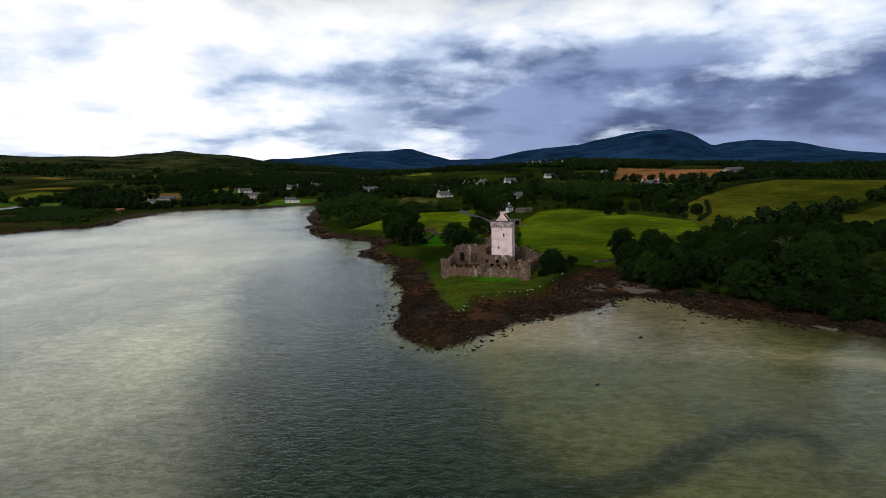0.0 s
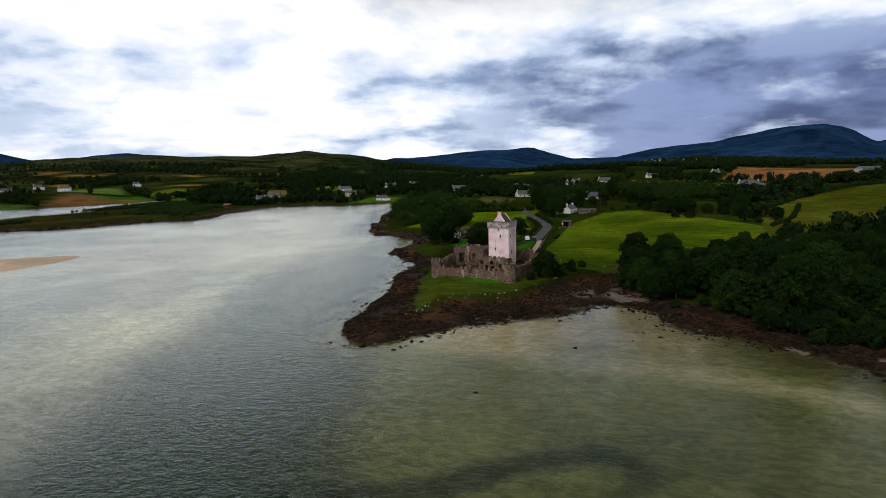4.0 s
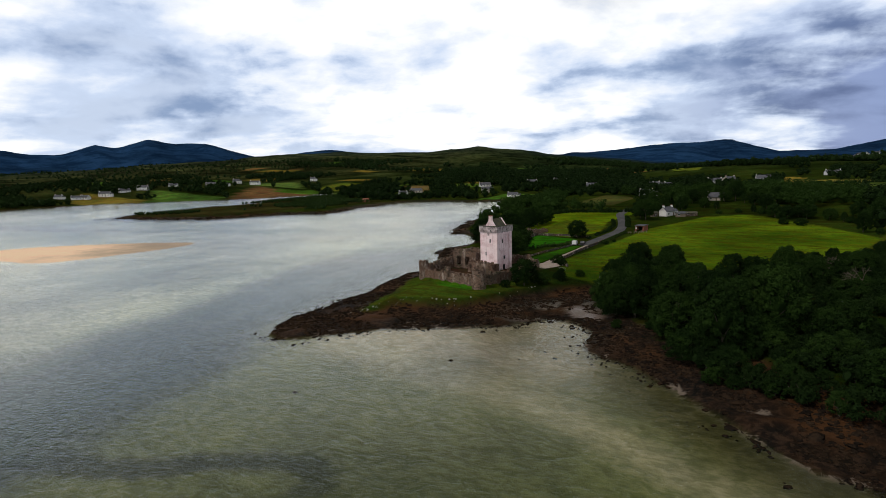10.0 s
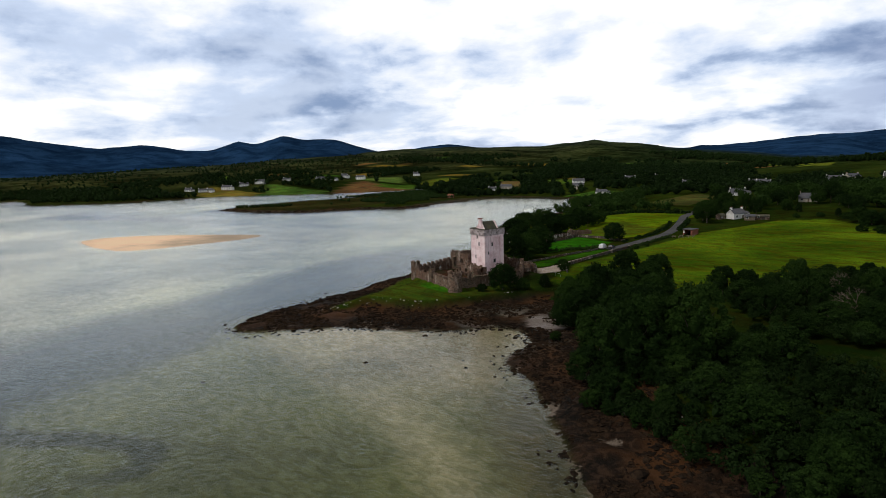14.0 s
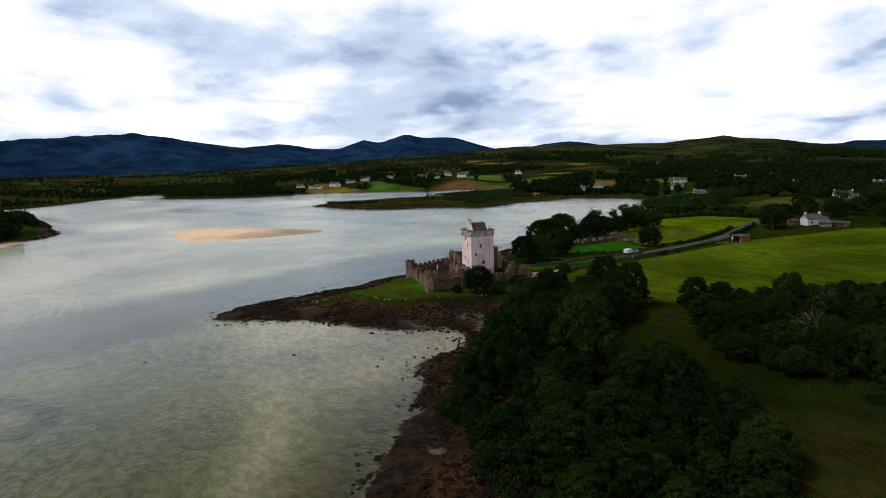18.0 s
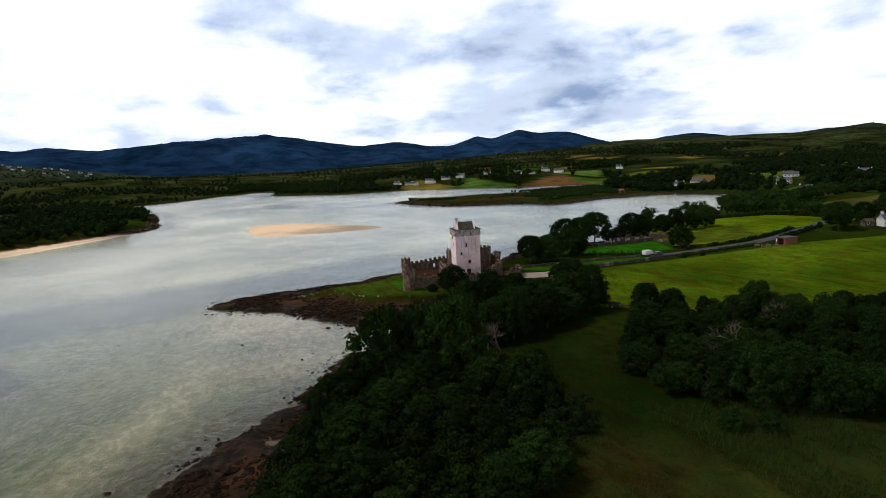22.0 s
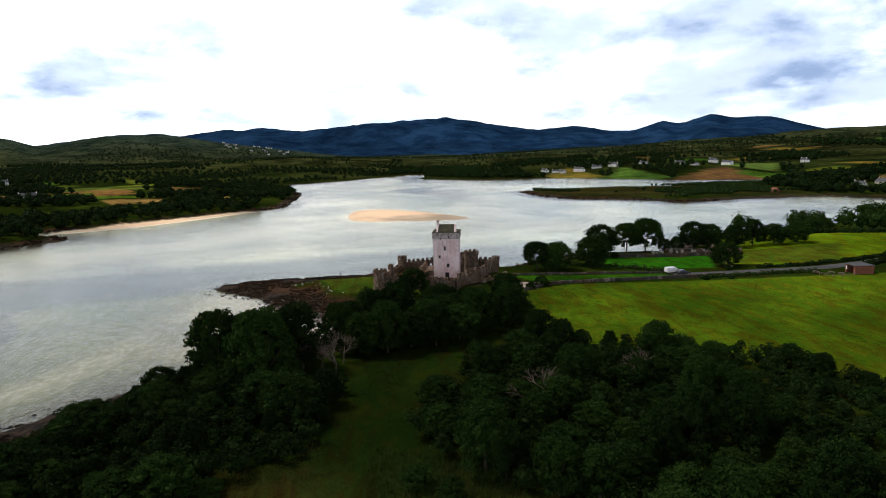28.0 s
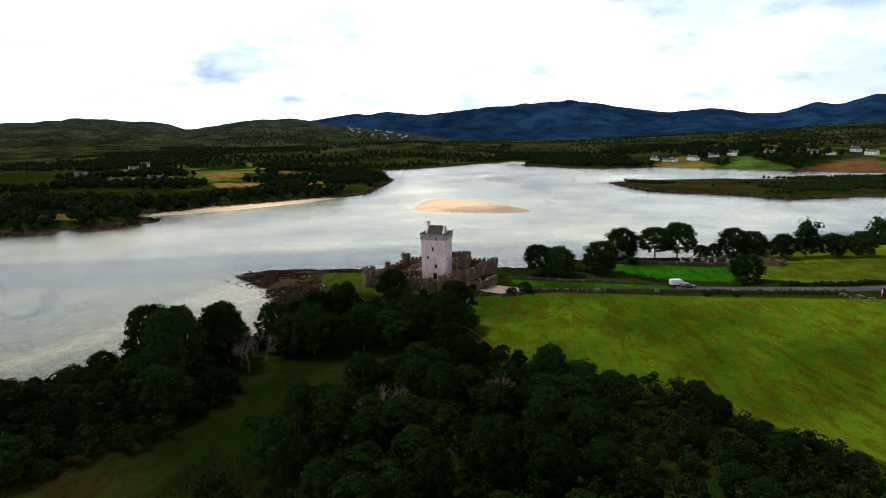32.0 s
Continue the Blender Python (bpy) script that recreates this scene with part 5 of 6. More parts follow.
bw = bpy.data.objects["broken_wall"]
bw.matrix_basis = AT
tagged(bw, "broken stump of rubble wall stepping down from the range", "wall", "castle walls")

# ---------- dead trees ----------
def dead_tree(x, y, high, seed, spread=0.75):
    rs = random.Random(seed)
    root = thing("dead_tree", pose(x, y, ground(x, y) - 0.2, 0, 0, rs.uniform(0, 360)), "bare bleached dead tree with tangled branches", "tree", "dead trees")
    trunk, twigs = Shape(), Shape()

    def grow(p, d, length, r, depth):
        q = p + d * length
        (trunk if depth < 2 else twigs).limb(p, q, r, r * 0.66, 5)
        if depth < 5:
            for _ in range(3 if depth < 4 else 2):
                nd = (d + Vector((rs.gauss(0, spread), rs.gauss(0, spread), rs.gauss(0.12, 0.4)))).normalized()
                grow(q, nd, length * rs.uniform(0.6, 0.82), r * 0.6, depth + 1)

    grow(Vector((0, 0, 0)), Vector((0.05, 0, 1)), high * 0.27, high * 0.028, 0)
    trunk.make("trunk", DEADWOOD, root)
    twigs.make("bare_crown", DEADWOOD, root)


for x, y, h, sd in ((88, 178, 10.0, 1), (92, 173, 10.5, 2), (97, 180, 9.5, 3), (85, 175, 8.5, 6), (90, 181, 8.5, 7), (94, 177, 9.0, 8), (122, 214, 11.5, 4), (116, 232, 10.0, 5)):
    dead_tree(x, y, h, sd)


# ---------- road, path, walls, hedges ----------
def ribbon(name, points, width, lift, mat, label, category, kind="structure"):
    """A draped strip along a line of points."""
    pts = [Vector((*p, 0)) for p in points]
    line = []
    for a, b in zip(pts, pts[1:]):
        n = max(1, int((b - a).length / 2.0))
        line += [a.lerp(b, i / n) for i in range(n)]
    line.append(pts[-1])
    arr = np.array([(p.x, p.y) for p in line])
    for _ in range(6):
        arr[1:-1] = (arr[:-2] + 2 * arr[1:-1] + arr[2:]) / 4
    d = np.gradient(arr, axis=0)
    nrm = np.stack([-d[:, 1], d[:, 0]], 1)
    nrm /= np.linalg.norm(nrm, axis=1)[:, None]
    rows = [arr + nrm * width * k for k in (-0.5, -0.25, 0, 0.25, 0.5)]
    z = [lie(r[:, 0], r[:, 1])[0] + lift for r in rows]
    top = np.max(np.stack(z), 0)
    v, f, n = [], [], len(arr)
    for k, r in enumerate(rows):
        v += [(a, b, c) for (a, b), c in zip(r, top - (0.03 if k in (0, 4) else 0))]
    for k in range(4):
        f += [(k * n + i, k * n + i + 1, (k + 1) * n + i + 1, (k + 1) * n + i) for i in range(n - 1)]
    return tagged(solid(name, v, f, mat), label, category, "", kind)


ROAD = [(23.5, 286), (24.5, 300), (25.5, 318), (26.5, 336), (24, 352), (20, 368), (14, 388), (7, 410), (4, 440)]
ribbon("road", ROAD, 5.0, 0.12, TARMAC, "narrow grey tarmac lane ending by the castle", "road")
ribbon("path", [(25.5, 234), (25.0, 246), (25.6, 262), (25.8, 286)], 2.2, 0.1, GRAVEL, "pale gravel footpath along a stone wall", "path")
ribbon("forecourt", [(24.0, 226), (28, 231), (29.5, 238)], 9.0, 0.13, GRAVEL, "pale gravel forecourt before the castle gate", "path")


def stone_wall(points, high, label, seed):
    """A dry-stone wall in short uneven lengths, with cope stones along its top."""
    rs = random.Random(seed)
    w = thing("stone_wall", Matrix(), label, "wall", "field walls")
    body, cope = Shape(), Shape()
    for a, b in zip(points, points[1:]):
        a, b = Vector((*a, 0)), Vector((*b, 0))
        n = max(1, int((b - a).length / 1.3))
        d = (b - a).normalized()
        o = Vector((-d.y, d.x, 0)) * 0.28
        for i in range(n):
            p, q = a.lerp(b, i / n), a.lerp(b, (i + 1) / n)
            z0, z1 = ground(p.x, p.y) - 0.3, ground(q.x, q.y) - 0.3
            h = high + rs.uniform(-0.12, 0.12)
            c = [p - o, q - o, q + o, p + o]
            zs = [z0, z1, z1, z0]
            k = 0.8
            body.add([(u.x, u.y, z) for u, z in zip(c, zs)] + [((u.x - m.x) * k + m.x, (u.y - m.y) * k + m.y, z + h + 0.3) for u, z, m in zip(c, zs, (p, q, q, p))],
                     [(0, 1, 5, 4), (1, 2, 6, 5), (2, 3, 7, 6), (3, 0, 4, 7), (4, 5, 6, 7)])
            for t in (0.25, 0.75):
                m = p.lerp(q, t)
                g, r = z0 + (z1 - z0) * t + h + 0.3, rs.uniform(0.16, 0.26)
                cope.add([(m.x + r * vx, m.y + r * vy, g + r * vz * 0.8) for vx, vy, vz in BALL], BALL_FACES)
    body.make("wall", DRYSTONE, w)
    cope.make("cope_stones", DRYSTONE, w)
    return w


stone_wall([(28.2, 240), (27.6, 262), (28.2, 285), (29, 300)], 1.0, "low dry-stone wall between path and field", 1)
stone_wall([(-16, 277), (-13, 290), (-11, 304), (-11, 318)], 1.5, "dry-stone graveyard wall under trees", 2)
stone_wall([(-11, 318), (0, 317), (12, 313), (19, 309)], 1.0, "dry-stone wall between meadows", 3)
stone_wall([(31, 239), (36, 232)], 0.9, "short dry-stone wall by the forecourt", 4)
stone_wall([(11, 232), (11, 238), (14, 262), (19, 284)], 0.6, "low dry-stone kerb along the lawn", 5)
stone_wall([(52, 217), (59, 219), (66, 223), (75, 228)], 0.7, "tumbled dry-stone field wall", 6)

stone_wall([(-24, 306), (-20, 318), (-14, 330)], 1.3, "pale lichened graveyard wall by the water", 7)

# ---------- graveyard, ruined chapel, steps ----------
slab = Shape().box(-0.38, 0.38, -0.07, 0.07, -0.3, 0.85).box(-0.26, 0.26, -0.068, 0.068, 0.84, 1.12).box(-0.5, 0.5, -0.2, 0.2, -0.3, 0.12)
slab_mesh = bpy.data.meshes.new("headstone")
slab_mesh.from_pydata(slab.v, [], slab.f)
slab_mesh.materials.append(PALE_ROCK)
for i in range(22):
    rs = random.Random(640 + i)
    x, y = -16 - 8 * rs.random() - 0.35 * (i // 6), 299 + 4.2 * (i % 6) + rs.uniform(-0.8, 0.8)
    ob = new("headstone", slab_mesh)
    ob.matrix_basis = pose(x, y, ground(x, y), rs.uniform(-6, 6), rs.uniform(-5, 5), 70 + rs.uniform(-12, 12)) @ Matrix.Diagonal((1, 1, rs.uniform(0.8, 1.3), 1))
    tagged(ob, "pale weathered stone headstone in the graveyard", "headstone", "graveyard headstones")
chapel = thing("ruined_chapel", pose(-17, 322, ground(-17, 322) - 0.3, 0, 0, 55), "roofless ivy-grown chapel ruin with low pale walls", "ruin")
for nm, a, b, turn, hgt in (("side_wall", 0, 0, 0, 2.6), ("side_wall", 0, 5.4, 0, 2.2), ("end_wall", 0.4, 0.4, 90, 3.2), ("end_wall", 10.6, 0.4, 90, 2.4)):
    s = pierced(11.0 if turn == 0 else 4.6, 0.8, 0, hgt, [(3.0, 3.7, 1.2, 1.9)] if turn == 0 else [], 0.7, 70 + int(hgt * 5))
    s.make(nm, STONE, chapel).matrix_basis = pose(a, b, 0, 0, 0, turn)
rail = thing("handrail", Matrix(), "thin galvanised handrail down the bank from the forecourt", "handrail")
foot = [(28 + 2.4 * i, 228.6 - 0.9 * i) for i in range(5)]
for a in foot:
    Shape().limb((*a, ground(*a) - 0.2), (*a, ground(*a) + 1.0), 0.03, 0.025).make("post", METAL, rail)
for a, b in zip(foot, foot[1:]):
    Shape().limb((*a, ground(*a) + 1.0), (*b, ground(*b) + 1.0), 0.025, 0.025).make("rail", METAL, rail)


def hedge(points, width, high, label, seed, leaf=0.3, mat=None):
    """A clipped or wild hedge: leaf sprays over a dark core, uneven along its length."""
    rs = np.random.RandomState(seed)
    pts = np.array(points, float)
    step, spots = width * 0.55, []
    for a, b in zip(pts, pts[1:]):
        n = max(1, int(np.hypot(*(b - a)) / step))
        spots += [a + (b - a) * (i + rs.uniform(-0.3, 0.3)) / n for i in range(n)]
    spots = np.array(spots)
    z = lie(spots[:, 0], spots[:, 1])[0]
    v, f, count = [], [], 0
    for (x, y), g in zip(spots, z):
        r, h = width * rs.uniform(0.36, 0.66), high * rs.uniform(0.45, 1.3)
        per = int(34 if leaf < 0.5 else 26)
        d = rs.normal(0, 1, (per, 3))
        d /= np.linalg.norm(d, axis=1)[:, None]
        d[:, 2] = np.abs(d[:, 2])
        c = np.array((x + rs.uniform(-0.2, 0.2) * width, y + rs.uniform(-0.2, 0.2) * width, g + h * 0.25))
        ext = np.array((r, r, h * 0.75))
        a, b = cards(c + d * ext, d, leaf, rs)
        core = np.array(BALL) * ext * 0.7 + c
        v += [a, core]
        f += [tuple(q) for q in (b + count)] + [tuple(i + count + len(a) for i in t) for t in BALL_FACES]
        count += len(a) + 12
    ob = solid("hedge", np.concatenate(v), f, mat or HEDGE)
    return tagged(ob, label, "hedge", "hedges")


HEDGES = [([(2, 268), (8, 277), (16, 284), (19, 287)], 2.2, 1.7), ([(-2, 252), (-1, 262), (2, 268)], 2.4, 1.8), ([(30, 292), (30.5, 312), (31.5, 332)], 1.6, 1.1), ([(20, 318), (21, 336), (18, 358), (11, 380)], 1.8, 1.3),
          ([(27, 352), (22, 372), (16, 392)], 2.2, 1.5), ([(18, 312), (20, 306)], 2.0, 1.2), ([(-30, 420), (0, 424), (12, 428)], 3.0, 2.4),
          ([(182, 318), (240, 368), (312, 424), (402, 500)], 2.6, 1.8), ([(150, 402), (180, 440), (230, 500), (300, 560)], 4.0, 3.2), ([(88, 560), (150, 502), (178, 470)], 4.0, 3.5), ([(92, 690), (185, 682), (232, 585)], 4.0, 3.0),
          ([(300, 562), (402, 545), (470, 500)], 4.0, 3.2), ([(140, 338), (160, 372), (178, 420)], 2.6, 2.2), ([(-62, 356), (-48, 394), (-30, 420)], 3.5, 3.0), ([(240, 578), (330, 640), (380, 800)], 4.5, 3.5)]
for n, (line, w, h) in enumerate(HEDGES):
    if line[0][1] > 395:
        w, h = w * 1.15, h * 1.2
    hedge(line, w, h, "dense dark green field hedge of uneven height", 200 + n, 0.3 if line[0][1] < 345 else 0.5, HEDGE if line[0][1] < 300 else LEAF_DARK)


# ---------- far woods ----------
def woodland(name, places, size, label, mat, seed, per=16, lobes=3):
    """Many far trees as one mesh: a leafy crown of two lobes each."""
    rs = np.random.RandomState(seed)
    xy = np.array(places)
    z = lie(xy[:, 0], xy[:, 1])[0]
    n = len(xy)
    v, f, count = [], [], 0
    ball, faces = np.array(BALL), np.array(BALL_FACES)
    each = rs.uniform(0.7, 1.15, n)
    for lobe in range(lobes):
        r = size * each * rs.uniform(0.32, 0.55, n) * (1.0, 0.75, 0.6, 0.5, 0.5, 0.45, 0.4, 0.4, 0.4)[lobe]
        off = rs.normal(0, size * 0.2 * (lobe > 0), (n, 2))
        c = np.column_stack([xy + off, z + each * size * (0.42, 0.68, 0.5, 0.6, 0.4, 0.75, 0.35, 0.55, 0.3)[lobe] * rs.uniform(0.8, 1.15, n)])
        core = c[:, None, :] + ball[None] * (r * (0.8 if lobes < 5 else 0.5))[:, None, None] * rs.uniform(0.75, 1.2, (n, 12, 1))
        v.append(core.reshape(-1, 3))
        f.append((faces[None] + (count + np.arange(n) * 12)[:, None, None]).reshape(-1, 3))
        count += n * 12
        d = rs.normal(0, 1, (n, per, 3))
        d /= np.linalg.norm(d, axis=2)[..., None]
        d[..., 2] = np.where(d[..., 2] < -0.3, -d[..., 2], d[..., 2])
        pts = c[:, None, :] + d * r[:, None, None]
        a, b = cards(pts.reshape(-1, 3), d.reshape(-1, 3), size * (0.13 if lobes < 5 else 0.06), rs)
        v.append(a)
        f.append(b + count)
        count += len(a)
    flat = [tuple(q) for block in f for q in block.tolist()]
    ob = solid(name, np.concatenate(v), flat, mat)
    return tagged(ob, label, "trees", "", "stuff")


def clear_of_fields(x, y, margin=2.0):
    ok = np.ones(x.shape, bool)
    for _, outline in FIELDS:
        ok &= inside(np.array(outline, float), x, y) < -margin
    return ok


def spread(x0, x1, y0, y1, gap, seed, threshold, grain, extra=None):
    """Places on a shaken grid where the wood's own pattern lets them grow."""
    rs = np.random.RandomState(seed)
    gx, gy = np.meshgrid(np.arange(x0, x1, gap), np.arange(y0, y1, gap))
    x, y = gx.ravel() + rs.uniform(-0.45, 0.45, gx.size) * gap, gy.ravel() + rs.uniform(-0.45, 0.45, gx.size) * gap
    z, d, _ = lie(x, y)
    ok = (d > 9) & (fbm(x, y, grain, seed, 3) > threshold) & clear_of_fields(x, y)
    if extra is not None:
        ok &= extra(x, y, z, d)
    return list(zip(x[ok], y[ok]))


SCATTERED = [(19, 765, 30, 1), (36, 750, 60, 2), (-244, 712, 20, 2), (-186, 665, 10, 1), (-205, 860, 40, 1), (-190, 850, 10, 1), (133, 830, 20, 1), (69, 739, 15, 2),
             (215, 857, 30, 1), (470, 800, 0, 1), (505, 957, 20, 1), (-18, 700, 45, 1), (-344, 665, 15, 1), (-822, 470, 30, 1), (-806, 486, 70, 1), (-800, 496, 20, 1), (-800, 525, 40, 2),
             (-808, 560, 80, 1), (-806, 590, 35, 2), (-812, 648, 30, 1), (-782, 700, 30, 1), (-760, 716, 20, 1), (-800, 770, 40, 2), (-740, 762, 25, 2), (-705, 873, 30, 2), (-340, 690, 10, 1), (-40, 720, 30, 1),
             (-100, 700, 15, 1), (-272, 760, 40, 1), (-225, 815, 0, 1), (-400, -200, -60, 1), (-425, -172, -50, 1), (-640, -325, -55, 2), (-470, -300, -60, 2), (-575, -300, -40, 1), (-10, 560, 30, 1)]
HOMES = [(36.6, 407), (52.8, 496), (-25, 684), (179, 545), (172, 522), (166, 500)] + [(x + 0.03 * (100 - x), y + 0.03 * (130 - y)) for x, y, _, _ in SCATTERED]


def off_homes(x, y, r=16):
    ok = np.ones(x.shape, bool)
    for hx, hy in HOMES:
        ok &= np.hypot(x - hx, y - hy) > r + (6 if hy > 600 else 0)
    for (ax, ay), (bx, by) in zip(ROAD, ROAD[1:]):
        t = np.clip(((x - ax) * (bx - ax) + (y - ay) * (by - ay)) / ((bx - ax) ** 2 + (by - ay) ** 2), 0, 1)
        ok &= np.hypot(x - ax - t * (bx - ax), y - ay - t * (by - ay)) > 7
    return ok


for n, (outline, gap, kinds, lo, hi, group) in enumerate(GROVES):
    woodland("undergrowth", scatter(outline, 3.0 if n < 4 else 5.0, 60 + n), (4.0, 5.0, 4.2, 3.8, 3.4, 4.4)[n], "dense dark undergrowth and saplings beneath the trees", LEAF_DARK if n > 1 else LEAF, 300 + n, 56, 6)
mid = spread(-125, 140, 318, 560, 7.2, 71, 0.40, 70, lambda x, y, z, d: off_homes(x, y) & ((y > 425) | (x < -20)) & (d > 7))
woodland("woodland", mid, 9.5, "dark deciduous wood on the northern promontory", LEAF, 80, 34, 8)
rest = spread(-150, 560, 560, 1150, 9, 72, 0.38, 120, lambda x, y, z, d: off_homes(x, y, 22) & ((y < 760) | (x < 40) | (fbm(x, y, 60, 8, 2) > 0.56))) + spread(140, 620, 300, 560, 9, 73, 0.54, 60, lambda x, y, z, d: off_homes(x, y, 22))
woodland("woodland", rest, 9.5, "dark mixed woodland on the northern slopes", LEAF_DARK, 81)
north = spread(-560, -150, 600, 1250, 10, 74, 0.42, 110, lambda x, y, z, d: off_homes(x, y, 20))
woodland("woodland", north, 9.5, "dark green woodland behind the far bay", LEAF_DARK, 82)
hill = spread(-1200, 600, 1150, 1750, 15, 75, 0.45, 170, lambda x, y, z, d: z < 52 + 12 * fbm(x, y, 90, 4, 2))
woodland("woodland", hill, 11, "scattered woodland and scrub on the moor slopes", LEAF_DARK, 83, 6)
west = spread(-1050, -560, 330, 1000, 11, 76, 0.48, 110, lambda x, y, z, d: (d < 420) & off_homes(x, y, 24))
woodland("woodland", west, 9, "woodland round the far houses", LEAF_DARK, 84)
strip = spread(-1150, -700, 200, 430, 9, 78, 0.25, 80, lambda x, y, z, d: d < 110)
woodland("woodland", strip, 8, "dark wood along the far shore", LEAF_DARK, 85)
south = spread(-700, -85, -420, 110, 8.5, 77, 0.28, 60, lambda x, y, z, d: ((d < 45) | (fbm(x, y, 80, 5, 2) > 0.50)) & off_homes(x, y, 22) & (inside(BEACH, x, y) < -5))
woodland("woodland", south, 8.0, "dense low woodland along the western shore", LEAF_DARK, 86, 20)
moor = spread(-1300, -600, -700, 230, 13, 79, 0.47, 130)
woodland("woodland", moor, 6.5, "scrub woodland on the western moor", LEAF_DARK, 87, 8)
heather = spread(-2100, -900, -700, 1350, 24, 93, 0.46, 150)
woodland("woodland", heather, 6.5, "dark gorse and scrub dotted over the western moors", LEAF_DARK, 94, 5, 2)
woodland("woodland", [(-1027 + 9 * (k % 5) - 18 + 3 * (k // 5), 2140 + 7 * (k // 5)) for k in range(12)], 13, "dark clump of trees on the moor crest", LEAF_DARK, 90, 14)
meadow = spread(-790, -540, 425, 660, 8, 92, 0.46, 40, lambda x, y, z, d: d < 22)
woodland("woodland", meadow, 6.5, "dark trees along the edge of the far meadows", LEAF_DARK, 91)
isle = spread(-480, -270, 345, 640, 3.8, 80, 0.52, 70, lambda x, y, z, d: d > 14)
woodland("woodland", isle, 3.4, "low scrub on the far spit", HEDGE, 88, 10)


# ---------- houses ----------
def house(x, y, turn, length=13.0, width=7.5, eave=2.9, rise=2.7, walls=None, roof=None, stacks=2, storeys=1, wing=False, label="", group=""):
    walls, roof = walls or PLASTER, roof or SLATE_BLUE
    h = thing("house", pose(x, y, ground(x, y) - 0.1, 0, 0, turn), label or "white rendered house with grey slate roof", "house", group)
    e = eave if storeys == 1 else eave * 1.75
    s = Shape().box(-length / 2, length / 2, -width / 2, width / 2, -1.0, e)
    for sx in (-1, 1):
        a = sx * length / 2
        s.add([(a, -width / 2, e), (a, width / 2, e), (a, 0, e + rise)], [(0, 1, 2), (2, 1, 0)])
    s.make("wall", walls, h)
    for sy in (-1, 1):
        o, k = 0.35, 0.35 * rise / (width / 2)
        p = [(-length / 2 - 0.2, sy * (width / 2 + o), e - k), (length / 2 + 0.2, sy * (width / 2 + o), e - k), (length / 2 + 0.2, 0, e + rise), (-length / 2 - 0.2, 0, e + rise)]
        Shape().add(p + [(a, b, c + 0.18) for a, b, c in p], [(0, 1, 2, 3), (4, 5, 6, 7), (0, 1, 5, 4), (1, 2, 6, 5), (2, 3, 7, 6), (3, 0, 4, 7)]).make("roof", roof, h)
    for i in range(stacks):
        a = (-1, 1)[i] * (length / 2 - 0.55)
        st = Shape().box(a - 0.4, a + 0.4, -0.5, 0.5, e + rise - 0.6, e + rise + 1.0).make("chimney", walls, h)
        Shape().box(a - 0.46, a + 0.46, -0.56, 0.56, e + rise + 1.0, e + rise + 1.12).drum(a, 0, e + rise + 1.12, e + rise + 1.5, 0.14, 0.12, 8).make("pot", BRICK, st)
    n = max(2, int(length / 3.4))
    for sy in (-1, 1):
        for lev in range(storeys):
            for i in range(n):
                px = -length / 2 + (i + 0.5) * length / n
                if lev == 0 and i == n // 2 and sy < 0:
                    Shape().box(px - 0.5, px + 0.5, sy * width / 2 - 0.05, sy * width / 2 + 0.05, 0.05, 2.1).make("door", TIMBER, h)
                    continue
                z0 = 0.9 + lev * 2.5
                w = Shape().box(px - 0.62, px + 0.62, sy * width / 2 - 0.04, sy * width / 2 + 0.04, z0, z0 + 1.2).make("window", PLASTER, h)
                Shape().box(px - 0.52, px + 0.52, sy * width / 2 - 0.06, sy * width / 2 + 0.06, z0 + 0.1, z0 + 1.1).make("pane", GLASS, w)
    if wing:
        Shape().box(length / 2, length / 2 + 3.6, -width * 0.32, width * 0.32, -1, e * 0.82).make("wing", walls, h)
        Shape().gable(length / 2, length / 2 + 3.6, -width * 0.38, width * 0.38, e * 0.82, e * 0.82 + rise * 0.6, 0.15).make("wing_roof", roof, h)
    return h


house(36.6, 407, 65, 9.0, 5.2, 3.1, 2.3, label="white cottage with dark slate roof and two chimneys", wing=True)
house(52.8, 496, 12, 11, 7, 2.6, 3.0, CREAM, SLATE_BLUE, 1, label="cream bungalow with dark roof among tall trees")
house(45, 402, 20, 5.0, 4.0, 2.3, 0.8, TIMBER, SLATE_BLUE, 0, label="small grey outbuilding with low roof")
house(30, 402, 70, 4.0, 3.2, 2.2, 1.0, DRYSTONE, SLATE, 0, label="small dark stone shed")
house(50, 406, 20, 7.0, 3.0, 1.9, 0.7, DRYSTONE, SLATE, 0, label="low stone outbuilding with dark roof")
house(-25, 684, -20, 15, 8, 3.0, 3.4, label="white farmhouse with grey roof among trees", stacks=1, wing=True)
house(179, 545, 6, 16, 8, 3.2, 3.2, label="white bungalow with dark roof beside a hedge", wing=True)
for i, (x, y, turn, st) in enumerate(SCATTERED):
    rs = random.Random(500 + i)
    house(x, y, turn, rs.uniform(11, 17) * (0.72 if y > 840 else 1.0), rs.uniform(7, 8.5) * (0.8 if y > 840 else 1.0), 2.8, rs.uniform(2.4, 3.2), PLASTER if rs.random() < 0.8 else CREAM, SLATE_BLUE, rs.choice((1, 2)), st, rs.random() < 0.4, "pale rendered country house with slate roof", "scattered country houses")
house(357, 766, 20, 26, 12, 4.5, 2.6, METAL, SLATE_BLUE, 0, label="long farm shed with metal walls")
house(-322, 560, 10, 7, 4, 2.6, 1.8, BRICK, BRICK, 0, label="small red-roofed hut by the far meadow")
